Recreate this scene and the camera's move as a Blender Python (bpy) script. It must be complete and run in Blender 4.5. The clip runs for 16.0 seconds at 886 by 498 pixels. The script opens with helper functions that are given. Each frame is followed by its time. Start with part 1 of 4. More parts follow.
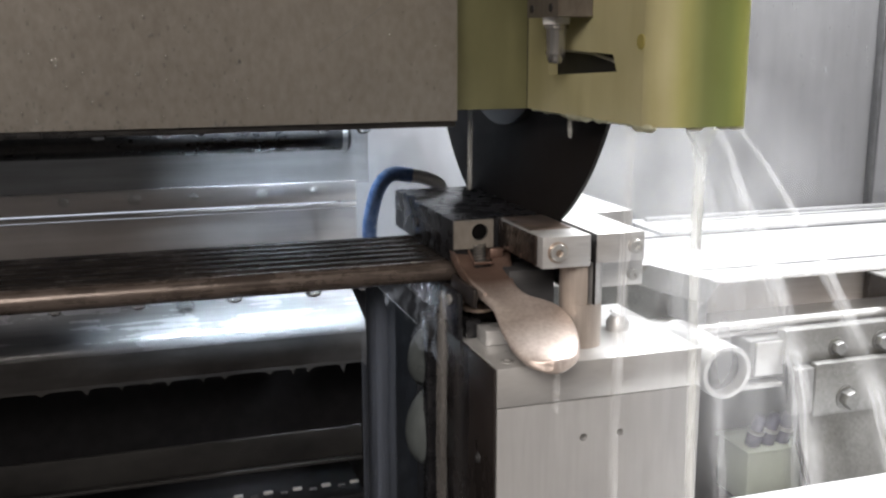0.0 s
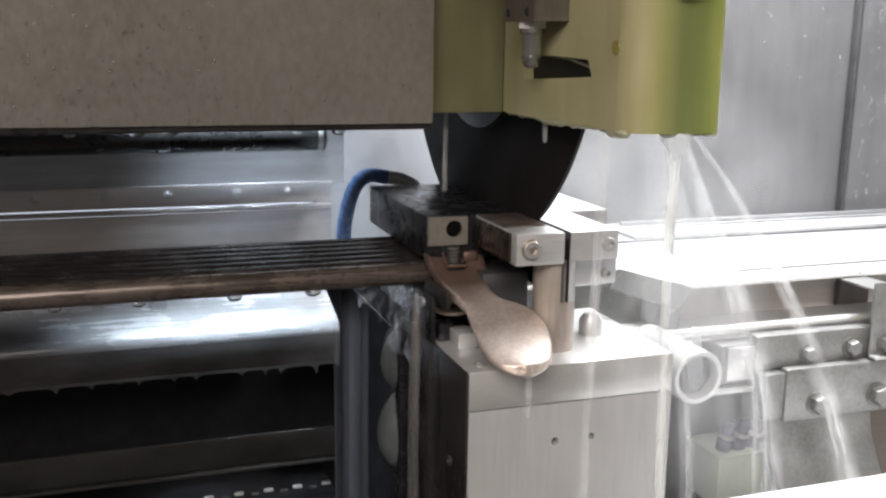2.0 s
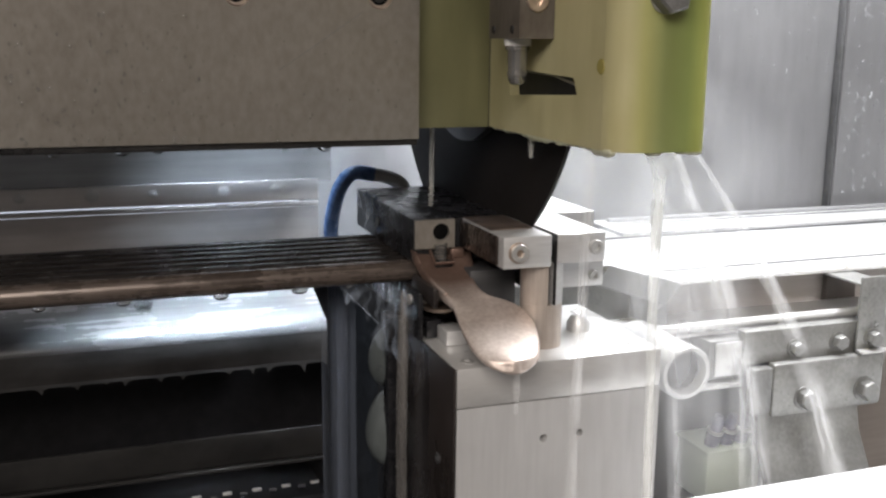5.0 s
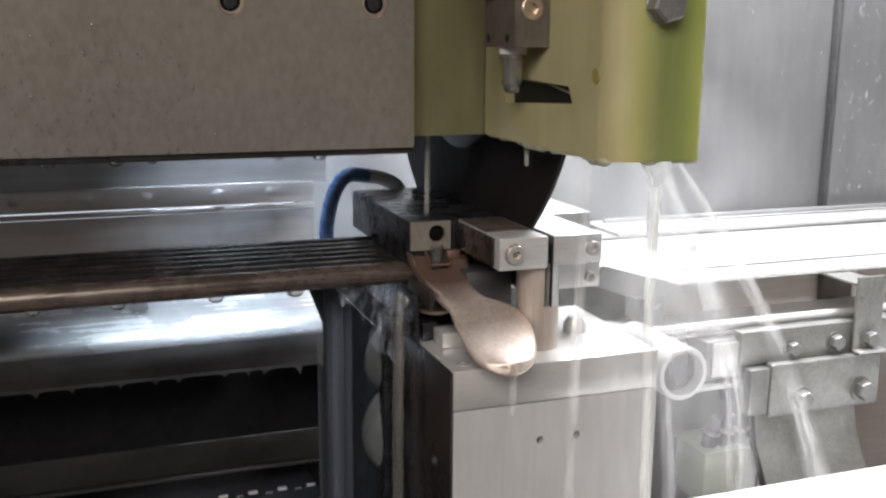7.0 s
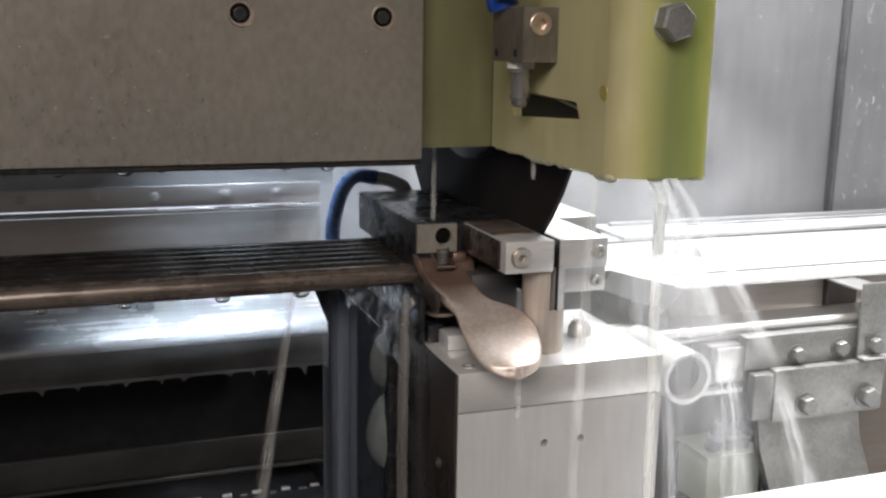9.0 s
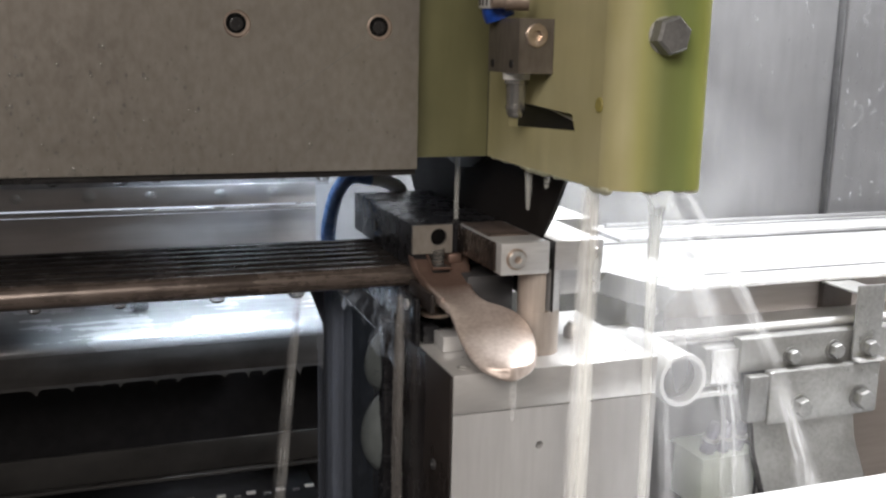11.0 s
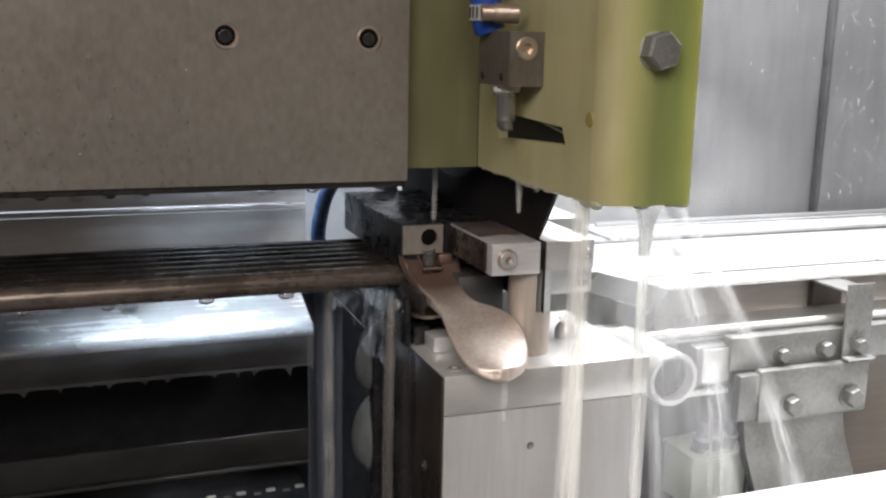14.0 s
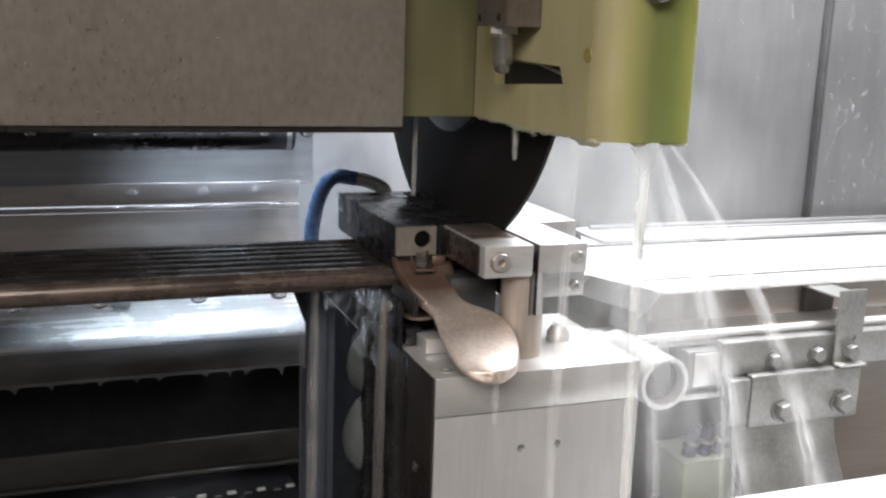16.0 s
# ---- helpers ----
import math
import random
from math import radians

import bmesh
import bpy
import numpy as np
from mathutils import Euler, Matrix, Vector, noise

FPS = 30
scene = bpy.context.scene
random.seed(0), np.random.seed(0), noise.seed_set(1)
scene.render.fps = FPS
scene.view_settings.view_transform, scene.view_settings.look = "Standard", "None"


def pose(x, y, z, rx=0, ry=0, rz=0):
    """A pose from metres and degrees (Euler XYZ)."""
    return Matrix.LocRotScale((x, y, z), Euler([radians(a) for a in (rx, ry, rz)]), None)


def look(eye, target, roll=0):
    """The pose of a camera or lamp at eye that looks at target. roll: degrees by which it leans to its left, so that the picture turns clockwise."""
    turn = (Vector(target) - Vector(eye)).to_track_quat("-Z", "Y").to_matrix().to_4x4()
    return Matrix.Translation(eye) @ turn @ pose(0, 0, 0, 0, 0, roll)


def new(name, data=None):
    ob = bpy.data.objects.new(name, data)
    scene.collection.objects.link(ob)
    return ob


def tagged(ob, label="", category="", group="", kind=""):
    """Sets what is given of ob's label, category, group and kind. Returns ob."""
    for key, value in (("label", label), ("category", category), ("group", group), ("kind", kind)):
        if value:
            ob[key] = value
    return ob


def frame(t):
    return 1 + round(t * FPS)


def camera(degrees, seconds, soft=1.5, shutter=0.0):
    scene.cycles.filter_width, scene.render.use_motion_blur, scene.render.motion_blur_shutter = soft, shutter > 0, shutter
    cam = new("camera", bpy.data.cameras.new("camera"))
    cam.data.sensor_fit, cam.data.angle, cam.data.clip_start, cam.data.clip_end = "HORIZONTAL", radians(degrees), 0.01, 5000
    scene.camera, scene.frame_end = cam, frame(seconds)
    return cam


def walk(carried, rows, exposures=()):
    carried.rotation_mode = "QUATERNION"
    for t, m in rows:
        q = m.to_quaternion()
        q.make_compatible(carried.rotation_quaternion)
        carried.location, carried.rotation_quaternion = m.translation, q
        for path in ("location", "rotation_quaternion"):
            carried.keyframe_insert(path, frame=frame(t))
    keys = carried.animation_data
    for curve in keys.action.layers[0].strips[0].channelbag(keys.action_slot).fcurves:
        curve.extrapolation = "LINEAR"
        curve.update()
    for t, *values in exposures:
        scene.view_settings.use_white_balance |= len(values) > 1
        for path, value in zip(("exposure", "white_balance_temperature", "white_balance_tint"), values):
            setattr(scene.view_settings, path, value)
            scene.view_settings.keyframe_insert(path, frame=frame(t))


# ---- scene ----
cam = camera(48.26, 16.0, soft=2.4)
PATH = [
    (0.0, -0.0044, -0.5037, 0.3604, 78.162, 0.137, -17.658),
    (0.5, -0.0038, -0.5036, 0.3609, 78.233, -0.128, -17.945),
    (1.0, -0.0037, -0.5042, 0.3607, 78.131, -0.444, -18.531),
    (1.5, -0.0032, -0.5041, 0.3615, 78.371, -0.581, -18.341),
    (2.0, -0.0024, -0.5035, 0.3612, 78.232, -0.825, -18.823),
    (2.5, -0.0024, -0.5040, 0.3617, 78.150, -0.899, -19.105),
    (3.0, -0.0020, -0.5041, 0.3618, 78.165, -0.986, -19.380),
    (3.5, -0.0020, -0.5039, 0.3618, 78.146, -0.932, -19.476),
    (4.0, -0.0018, -0.5037, 0.3610, 78.087, -0.718, -19.480),
    (6.5, 0.0002, -0.4996, 0.3596, 78.268, -0.505, -19.628),
    (7.0, -0.0000, -0.5000, 0.3600, 78.200, -0.440, -19.808),
    (7.5, -0.0007, -0.4995, 0.3598, 78.206, -0.409, -19.722),
    (8.0, -0.0014, -0.5011, 0.3598, 78.293, -0.315, -19.602),
    (8.5, -0.0007, -0.5009, 0.3612, 78.263, -0.696, -19.401),
    (9.0, -0.0017, -0.5010, 0.3616, 78.221, -0.965, -19.448),
    (11.5, -0.0010, -0.5002, 0.3618, 78.270, -1.208, -19.629),
    (12.0, -0.0013, -0.5001, 0.3626, 78.322, -1.166, -19.333),
    (12.5, 0.0007, -0.4970, 0.3629, 78.271, -1.732, -19.630),
    (13.0, -0.0003, -0.4984, 0.3635, 78.211, -1.628, -20.118),
    (13.5, -0.0004, -0.4973, 0.3628, 78.300, -1.504, -20.151),
    (14.0, -0.0005, -0.4976, 0.3630, 78.128, -1.222, -20.218),
    (14.5, -0.0006, -0.4973, 0.3629, 78.272, -1.156, -20.352),
    (15.0, -0.0001, -0.4971, 0.3625, 78.406, -1.125, -20.362),
    (15.5, -0.0006, -0.4975, 0.3641, 78.394, -1.585, -20.584),
    (16.0, 0.0003, -0.4981, 0.3638, 78.166, -1.950, -20.388),
]
walk(cam, [(t, pose(x, y, z, a, b, c)) for t, x, y, z, a, b, c in PATH])

# ---- light ----
world = bpy.data.worlds.new("workshop_air")
scene.world = world
world.use_nodes = True
world.node_tree.nodes["Background"].inputs[0].default_value = (0.80, 0.86, 1.0, 1)
world.node_tree.nodes["Background"].inputs[1].default_value = 0.8


def area_lamp(name, at, to, sx, sy, watts, colour):
    d = bpy.data.lights.new(name, "AREA")
    d.shape, d.size, d.size_y, d.energy, d.color = "RECTANGLE", sx, sy, watts, colour
    ob = new(name, d)
    ob.matrix_world = look(at, to)
    return ob


# cold work lamp of the machine, over the outfeed tray
area_lamp("machine_lamp_light", (0.62, 0.285, 0.80), (0.58, 0.26, 0.0), 0.76, 0.08, 27.0, (0.965, 0.97, 0.99))
# unseen fill lamp added behind the slide to brighten the trough and rail
rear = area_lamp("rear_fill_light", (0.110, 0.288, 0.62), (0.100, 0.296, 0.0), 0.30, 0.03, 2.15, (0.74, 0.86, 1.0))
rear.data.spread = math.radians(32)
# workshop ceiling lights behind the operator
area_lamp("workshop_lamp_light", (-0.8, -1.6, 1.40), (0.2, 0.0, 0.25), 1.6, 0.9, 55.0, (1.0, 0.912, 0.845))

# ---- materials ----


def nodes_of(name):
    m = bpy.data.materials.new(name)
    m.use_nodes = True
    return m, m.node_tree.nodes, m.node_tree.links, m.node_tree.nodes["Principled BSDF"]


def surface(name, low, high, rough=(0.3, 0.5), metal=0.0, grain=(400, 400, 400), stain=18.0, bump=0.15, vary=False, detail=5.0, **more):
    """Colour between two tones by large stains and fine grain, grain stretched by the three scales."""
    m, n, l, p = nodes_of(name)
    co = n.new("ShaderNodeTexCoord")
    mp = n.new("ShaderNodeMapping")
    mp.inputs["Scale"].default_value = grain
    l.new(co.outputs["Object"], mp.inputs["Vector"])
    fine = n.new("ShaderNodeTexNoise")
    fine.inputs["Scale"].default_value = 1.0
    fine.inputs["Detail"].default_value = detail
    l.new(mp.outputs[0], fine.inputs["Vector"])
    big = n.new("ShaderNodeTexNoise")
    big.inputs["Scale"].default_value = stain
    big.inputs["Detail"].default_value = 6.0
    big.inputs["Roughness"].default_value = 0.62
    l.new(co.outputs["Object"], big.inputs["Vector"])
    add = n.new("ShaderNodeMath")
    add.operation = "MULTIPLY_ADD"
    add.inputs[1].default_value = 0.45
    l.new(fine.outputs["Fac"], add.inputs[0])
    half = n.new("ShaderNodeMath")
    half.operation = "MULTIPLY"
    half.inputs[1].default_value = 0.55
    l.new(big.outputs["Fac"], half.inputs[0])
    l.new(half.outputs[0], add.inputs[2])
    ramp = n.new("ShaderNodeValToRGB")
    ramp.color_ramp.elements[0].position, ramp.color_ramp.elements[1].position = 0.36, 0.64
    ramp.color_ramp.elements[0].color, ramp.color_ramp.elements[1].color = (*low, 1), (*high, 1)
    l.new(add.outputs[0], ramp.inputs[0])
    if vary:
        info = n.new("ShaderNodeObjectInfo")
        mix = n.new("ShaderNodeHueSaturation")
        rng = n.new("ShaderNodeMapRange")
        rng.inputs["To Min"].default_value, rng.inputs["To Max"].default_value = 0.75, 1.2
        l.new(info.outputs["Random"], rng.inputs["Value"])
        l.new(rng.outputs[0], mix.inputs["Value"])
        l.new(ramp.outputs[0], mix.inputs["Color"])
        l.new(mix.outputs[0], p.inputs["Base Color"])
    else:
        l.new(ramp.outputs[0], p.inputs["Base Color"])
    rr = n.new("ShaderNodeMapRange")
    rr.inputs["From Min"].default_value, rr.inputs["From Max"].default_value = 0.3, 0.7
    rr.inputs["To Min"].default_value, rr.inputs["To Max"].default_value = rough
    l.new(add.outputs[0], rr.inputs["Value"])
    l.new(rr.outputs[0], p.inputs["Roughness"])
    if bump:
        b = n.new("ShaderNodeBump")
        b.inputs["Strength"].default_value = bump
        b.inputs["Distance"].default_value = 0.0006
        l.new(add.outputs[0], b.inputs["Height"])
        l.new(b.outputs[0], p.inputs["Normal"])
    p.inputs["Metallic"].default_value = metal
    for k, v in more.items():
        p.inputs[k.replace("_", " ")].default_value = v
    return m


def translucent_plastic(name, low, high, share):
    m = surface(name, low, high, (0.25, 0.45), 0.0, (60, 60, 14), 12.0, 0.25)
    n, l = m.node_tree.nodes, m.node_tree.links
    p, out = n["Principled BSDF"], n["Material Output"]
    t = n.new("ShaderNodeBsdfTranslucent")
    t.inputs[0].default_value = (*high, 1)
    mix = n.new("ShaderNodeMixShader")
    mix.inputs[0].default_value = share
    l.new(p.outputs[0], mix.inputs[1])
    l.new(t.outputs[0], mix.inputs[2])
    l.new(mix.outputs[0], out.inputs[0])
    return m


def tinted_along(m, tint, x0, x1, axis=0):
    """The colour takes on a tint along one axis, to paint shade along a part."""
    n, l = m.node_tree.nodes, m.node_tree.links
    ramp = next(k for k in n if k.bl_idname == "ShaderNodeValToRGB")
    co, sep, rng, mix = (n.new(k) for k in ("ShaderNodeTexCoord", "ShaderNodeSeparateXYZ", "ShaderNodeMapRange", "ShaderNodeMixRGB"))
    l.new(co.outputs["Object"], sep.inputs[0]), l.new(sep.outputs[axis], rng.inputs["Value"])
    rng.inputs["From Min"].default_value, rng.inputs["From Max"].default_value = x0, x1
    mix.blend_type = "MULTIPLY"
    mix.inputs[2].default_value = (*tint, 1)
    l.new(rng.outputs[0], mix.inputs[0]), l.new(ramp.outputs[0], mix.inputs[1])
    l.new(mix.outputs[0], n["Principled BSDF"].inputs["Base Color"])


def resin_edge_glow(m):
    """Paints the guard's light into its resin along x: dark green front, pale glowing corners."""
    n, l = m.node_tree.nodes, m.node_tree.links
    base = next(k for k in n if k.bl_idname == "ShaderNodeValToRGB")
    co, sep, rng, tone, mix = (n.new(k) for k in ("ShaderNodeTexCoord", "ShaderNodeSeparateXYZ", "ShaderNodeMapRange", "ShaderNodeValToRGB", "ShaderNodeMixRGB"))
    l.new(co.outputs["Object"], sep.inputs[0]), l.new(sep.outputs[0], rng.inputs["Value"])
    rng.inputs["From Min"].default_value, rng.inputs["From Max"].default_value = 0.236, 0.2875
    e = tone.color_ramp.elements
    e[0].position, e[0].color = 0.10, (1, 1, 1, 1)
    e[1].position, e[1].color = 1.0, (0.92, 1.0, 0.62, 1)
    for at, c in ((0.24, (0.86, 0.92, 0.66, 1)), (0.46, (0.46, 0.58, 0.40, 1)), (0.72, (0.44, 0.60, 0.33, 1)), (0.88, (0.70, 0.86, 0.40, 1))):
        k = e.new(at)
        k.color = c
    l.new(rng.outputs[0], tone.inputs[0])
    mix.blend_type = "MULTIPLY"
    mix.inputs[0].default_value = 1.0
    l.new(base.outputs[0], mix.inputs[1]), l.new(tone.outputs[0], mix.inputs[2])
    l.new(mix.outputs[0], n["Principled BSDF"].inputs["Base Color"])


def clear(name, colour, alpha, rough=0.05, streak=(300, 300, 12)):
    """Thin wet clear matter: part see-through, part pale and glossy, uneven in streaks."""
    m, n, l, p = nodes_of(name)
    co = n.new("ShaderNodeTexCoord")
    mp = n.new("ShaderNodeMapping")
    mp.inputs["Scale"].default_value = streak
    l.new(co.outputs["Object"], mp.inputs["Vector"])
    ns = n.new("ShaderNodeTexNoise")
    ns.inputs["Scale"].default_value = 1.0
    l.new(mp.outputs[0], ns.inputs["Vector"])
    rg = n.new("ShaderNodeMapRange")
    rg.inputs["From Min"].default_value, rg.inputs["From Max"].default_value = 0.32, 0.68
    rg.inputs["To Min"].default_value, rg.inputs["To Max"].default_value = alpha
    l.new(ns.outputs["Fac"], rg.inputs["Value"])
    l.new(rg.outputs[0], p.inputs["Alpha"])
    p.inputs["Base Color"].default_value = (*colour, 1)
    p.inputs["Roughness"].default_value = rough
    return m


def veil(name, colour, alpha, streak):
    """Fine airborne droplets: mostly see-through, the rest white and lit from all sides."""
    m = clear(name, colour, alpha, 0.6, streak)
    n, l = m.node_tree.nodes, m.node_tree.links
    share = n["Principled BSDF"].inputs["Alpha"].links[0].from_socket
    d, t, half, gap, mix = (n.new(k) for k in ("ShaderNodeBsdfDiffuse", "ShaderNodeBsdfTranslucent", "ShaderNodeMixShader", "ShaderNodeBsdfTransparent", "ShaderNodeMixShader"))
    d.inputs[0].default_value = t.inputs[0].default_value = (*colour, 1)
    half.inputs[0].default_value = 0.3
    l.new(d.outputs[0], half.inputs[1]), l.new(t.outputs[0], half.inputs[2])
    l.new(share, mix.inputs[0]), l.new(gap.outputs[0], mix.inputs[1]), l.new(half.outputs[0], mix.inputs[2])
    l.new(mix.outputs[0], n["Material Output"].inputs[0])
    n.remove(n["Principled BSDF"])
    return m


def mist(name, colour, alpha, streak, ends):
    """Spray that is dense in its middle and thins out towards its edges, in streaks."""
    m = veil(name, colour, alpha, streak)
    n, l = m.node_tree.nodes, m.node_tree.links
    mix = n["Material Output"].inputs[0].links[0].from_node
    share = mix.inputs[0].links[0].from_socket
    co, sep = n.new("ShaderNodeTexCoord"), n.new("ShaderNodeSeparateXYZ")
    l.new(co.outputs["UV"], sep.inputs[0])
    # the streaks run along the stream, and differ from strand to strand
    mp, ns = (next(k for k in n if k.bl_idname == i) for i in ("ShaderNodeMapping", "ShaderNodeTexNoise"))
    l.new(co.outputs["UV"], mp.inputs["Vector"])
    far, both = n.new("ShaderNodeVectorMath"), n.new("ShaderNodeVectorMath")
    far.operation, both.operation = "SCALE", "ADD"
    far.inputs["Scale"].default_value = 7.0
    l.new(co.outputs["Object"], far.inputs[0])
    l.new(mp.outputs[0], both.inputs[0]), l.new(far.outputs[0], both.inputs[1])
    l.new(both.outputs[0], ns.inputs["Vector"])

    def maths(kind, a, b):
        k = n.new("ShaderNodeMath")
        k.operation = kind
        for i, v in enumerate((a, b)):
            if isinstance(v, (int, float)):
                k.inputs[i].default_value = v
            else:
                l.new(v, k.inputs[i])
        k.use_clamp = kind == "MULTIPLY"
        return k.outputs[0]

    total = share
    for axis, power in ((0, 1.5), (1, ends)):
        u = sep.outputs[axis]
        hump = maths("MULTIPLY", maths("MULTIPLY", u, maths("SUBTRACT", 1.0, u)), 4.0)
        total = maths("MULTIPLY", total, maths("POWER", hump, power))
    l.new(total, mix.inputs[0])
    return m


STEEL = surface("ground_steel", (0.47, 0.47, 0.468), (0.61, 0.61, 0.608), (0.30, 0.42), 0.45, (60, 500, 500), 12.0, 0.07)
TOP_STEEL = surface("polished_top_plate", (0.56, 0.558, 0.55), (0.635, 0.633, 0.625), (0.26, 0.36), 0.5, (90, 400, 400), 10.0, 0.03)
STEEL_V = surface("milled_steel", (0.46, 0.463, 0.463), (0.56, 0.563, 0.562), (0.34, 0.48), 0.25, (220, 220, 18), 9.0, 0.05)
PLATE = surface("stained_steel_plate", (0.255, 0.232, 0.203), (0.345, 0.320, 0.284), (0.36, 0.52), 0.6, (260, 260, 160), 3.5, 0.05)
SHEET = surface("wet_stainless_sheet", (0.20, 0.20, 0.207), (0.325, 0.327, 0.336), (0.38, 0.62), 0.3, (10, 120, 160), 9.0, 0.05)
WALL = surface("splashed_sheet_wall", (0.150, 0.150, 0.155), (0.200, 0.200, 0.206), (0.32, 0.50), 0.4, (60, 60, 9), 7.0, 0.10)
PALE = surface("pale_lit_wall_sheet", (0.56, 0.585, 0.63), (0.70, 0.725, 0.77), (0.25, 0.45), 0.1, (40, 40, 8), 16.0, 0.12)
BED = surface("wet_tray_bed", (0.38, 0.384, 0.388), (0.52, 0.524, 0.528), (0.25, 0.45), 0.2, (25, 120, 120), 14.0, 0.12)
TRAY = surface("white_wet_tray", (0.66, 0.67, 0.68), (0.82, 0.82, 0.82), (0.2, 0.4), 0.1, (40, 300, 300), 20.0, 0.15)
DARK = surface("oily_black_steel", (0.012, 0.012, 0.013), (0.035, 0.033, 0.032), (0.22, 0.42), 0.3, (200, 200, 200), 25.0, 0.25)
JAW_DARK = surface("blackened_jaw_steel", (0.006, 0.006, 0.007), (0.017, 0.017, 0.019), (0.12, 0.40), 0.0, (120, 120, 120), 45.0, 0.25, Specular_IOR_Level=0.35)
ABRASIVE = surface("black_abrasive", (0.006, 0.0048, 0.0042), (0.013, 0.0105, 0.0095), (0.6, 0.85), 0.0, (1500, 1500, 1500), 30.0, 0.4, Specular_IOR_Level=0.2)
# same tubes in two tones: rear ones darkened by the head, front one room-lit
COPPER = surface("oiled_tube_shaded", (0.009, 0.008, 0.008), (0.034, 0.030, 0.028), (0.14, 0.34), 0.1, (25, 500, 500), 40.0, 0.2, vary=True, Specular_IOR_Level=0.45)
COPPER_FRONT = surface("brown_tube_lit", (0.058, 0.046, 0.040), (0.160, 0.130, 0.112), (0.14, 0.38), 0.45, (25, 500, 500), 40.0, 0.25)
BRONZE = surface("worn_bronze", (0.55, 0.46, 0.41), (0.76, 0.675, 0.62), (0.36, 0.54), 0.6, (420, 420, 420), 40.0, 0.35)
# lever neck tinted darker for the jaw's shade and dark reflections
tinted_along(BRONZE, (0.29, 0.222, 0.195), 0.040, 0.062, 1)
OILED = surface("black_oiled_plate", (0.010, 0.008, 0.0075), (0.034, 0.028, 0.026), (0.14, 0.40), 0.15, (60, 60, 9), 20.0, 0.12)
JAW_COPPER = surface("copper_tinted_steel", (0.075, 0.057, 0.049), (0.36, 0.285, 0.24), (0.22, 0.44), 0.6, (90, 400, 400), 22.0, 0.2)
WEAR = surface("dark_burnished_strip", (0.026, 0.020, 0.018), (0.125, 0.095, 0.080), (0.16, 0.34), 0.7, (40, 300, 120), 26.0, 0.12)
HOLE = surface("hole_shade_black", (0.0015, 0.0015, 0.0015), (0.004, 0.004, 0.004), (0.5, 0.7), 0.0, (300, 300, 300), 60.0, 0.0, Specular_IOR_Level=0.1)
COLUMN = surface("warm_grey_column", (0.40, 0.345, 0.30), (0.56, 0.50, 0.45), (0.3, 0.45), 0.45, (500, 500, 30), 25.0, 0.1)
CHROME = surface("shiny_nozzle_steel", (0.33, 0.325, 0.31), (0.44, 0.43, 0.41), (0.16, 0.30), 0.85, (400, 400, 40), 60.0, 0.1)
BRIGHT = surface("bright_screw_steel", (0.42, 0.42, 0.41), (0.56, 0.56, 0.545), (0.3, 0.45), 0.6, (500, 500, 500), 60.0, 0.12)
BLOCK_STEEL = surface("browned_block_steel", (0.12, 0.103, 0.090), (0.21, 0.187, 0.165), (0.26, 0.42), 0.6, (300, 300, 60), 40.0, 0.1)
RIM_COPPER = surface("brassy_washer", (0.42, 0.33, 0.27), (0.6, 0.5, 0.42), (0.25, 0.4), 0.85, (500, 500, 500), 60.0, 0.12)
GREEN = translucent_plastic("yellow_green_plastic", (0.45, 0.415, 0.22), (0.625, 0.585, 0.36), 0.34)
resin_edge_glow(GREEN)
# darker copy of the guard's green, with the back panel's shade in the colour
GREEN_SHADE = translucent_plastic("shaded_green_plastic", (0.135, 0.132, 0.068), (0.195, 0.19, 0.10), 0.12)
YELLOW = surface("old_yellow_resin", (0.22, 0.185, 0.045), (0.30, 0.26, 0.07), (0.3, 0.5), 0.0)
BLUE = surface("blue_rubber_hose", (0.09, 0.165, 0.37), (0.17, 0.27, 0.50), (0.2, 0.35), 0.0, (200, 200, 200), 30, 0.1)
BLUE_DARK = surface("deep_blue_rubber", (0.006, 0.035, 0.22), (0.012, 0.06, 0.32), (0.25, 0.4), 0.0, (200, 200, 200), 30, 0.1)
PTFE = surface("white_sealing_tape", (0.62, 0.62, 0.60), (0.78, 0.78, 0.76), (0.4, 0.6))
MILKY = translucent_plastic("milky_plastic", (0.09, 0.102, 0.102), (0.17, 0.19, 0.19), 0.25)
PALE_GREEN = surface("pale_green_plastic", (0.55, 0.62, 0.54), (0.66, 0.72, 0.64), (0.35, 0.5), 0.0)
VIOLET = surface("violet_grey_fitting", (0.045, 0.042, 0.075), (0.16, 0.155, 0.22), (0.12, 0.3), 0.2, (120, 120, 120), 60, 0.2)
BROWN_SHEET = surface("brownish_wet_sheet", (0.44, 0.40, 0.37), (0.54, 0.50, 0.47), (0.3, 0.5), 0.2, (20, 200, 200), 8, 0.1)
SHADE = surface("dark_gap_brown", (0.085, 0.072, 0.064), (0.13, 0.112, 0.10), (0.35, 0.55), 0.1, (60, 60, 20), 20, 0.1)
ROOM = surface("warm_painted_wall", (0.30, 0.25, 0.20), (0.36, 0.31, 0.26), (0.6, 0.8), 0.0, (5, 5, 5), 1.2, 0.05)
ROOM_FLOOR = surface("workshop_concrete", (0.20, 0.19, 0.18), (0.28, 0.27, 0.25), (0.5, 0.8), 0.0, (40, 40, 40), 2.0, 0.2)
SPRAY = mist("fine_coolant_spray", (0.93, 0.95, 0.97), (0.0, 0.17), (7, 1.6, 1), 0.5)
JET = mist("loose_coolant_jet", (0.95, 0.96, 0.97), (0.0, 0.34), (6, 9, 1), 0.25)
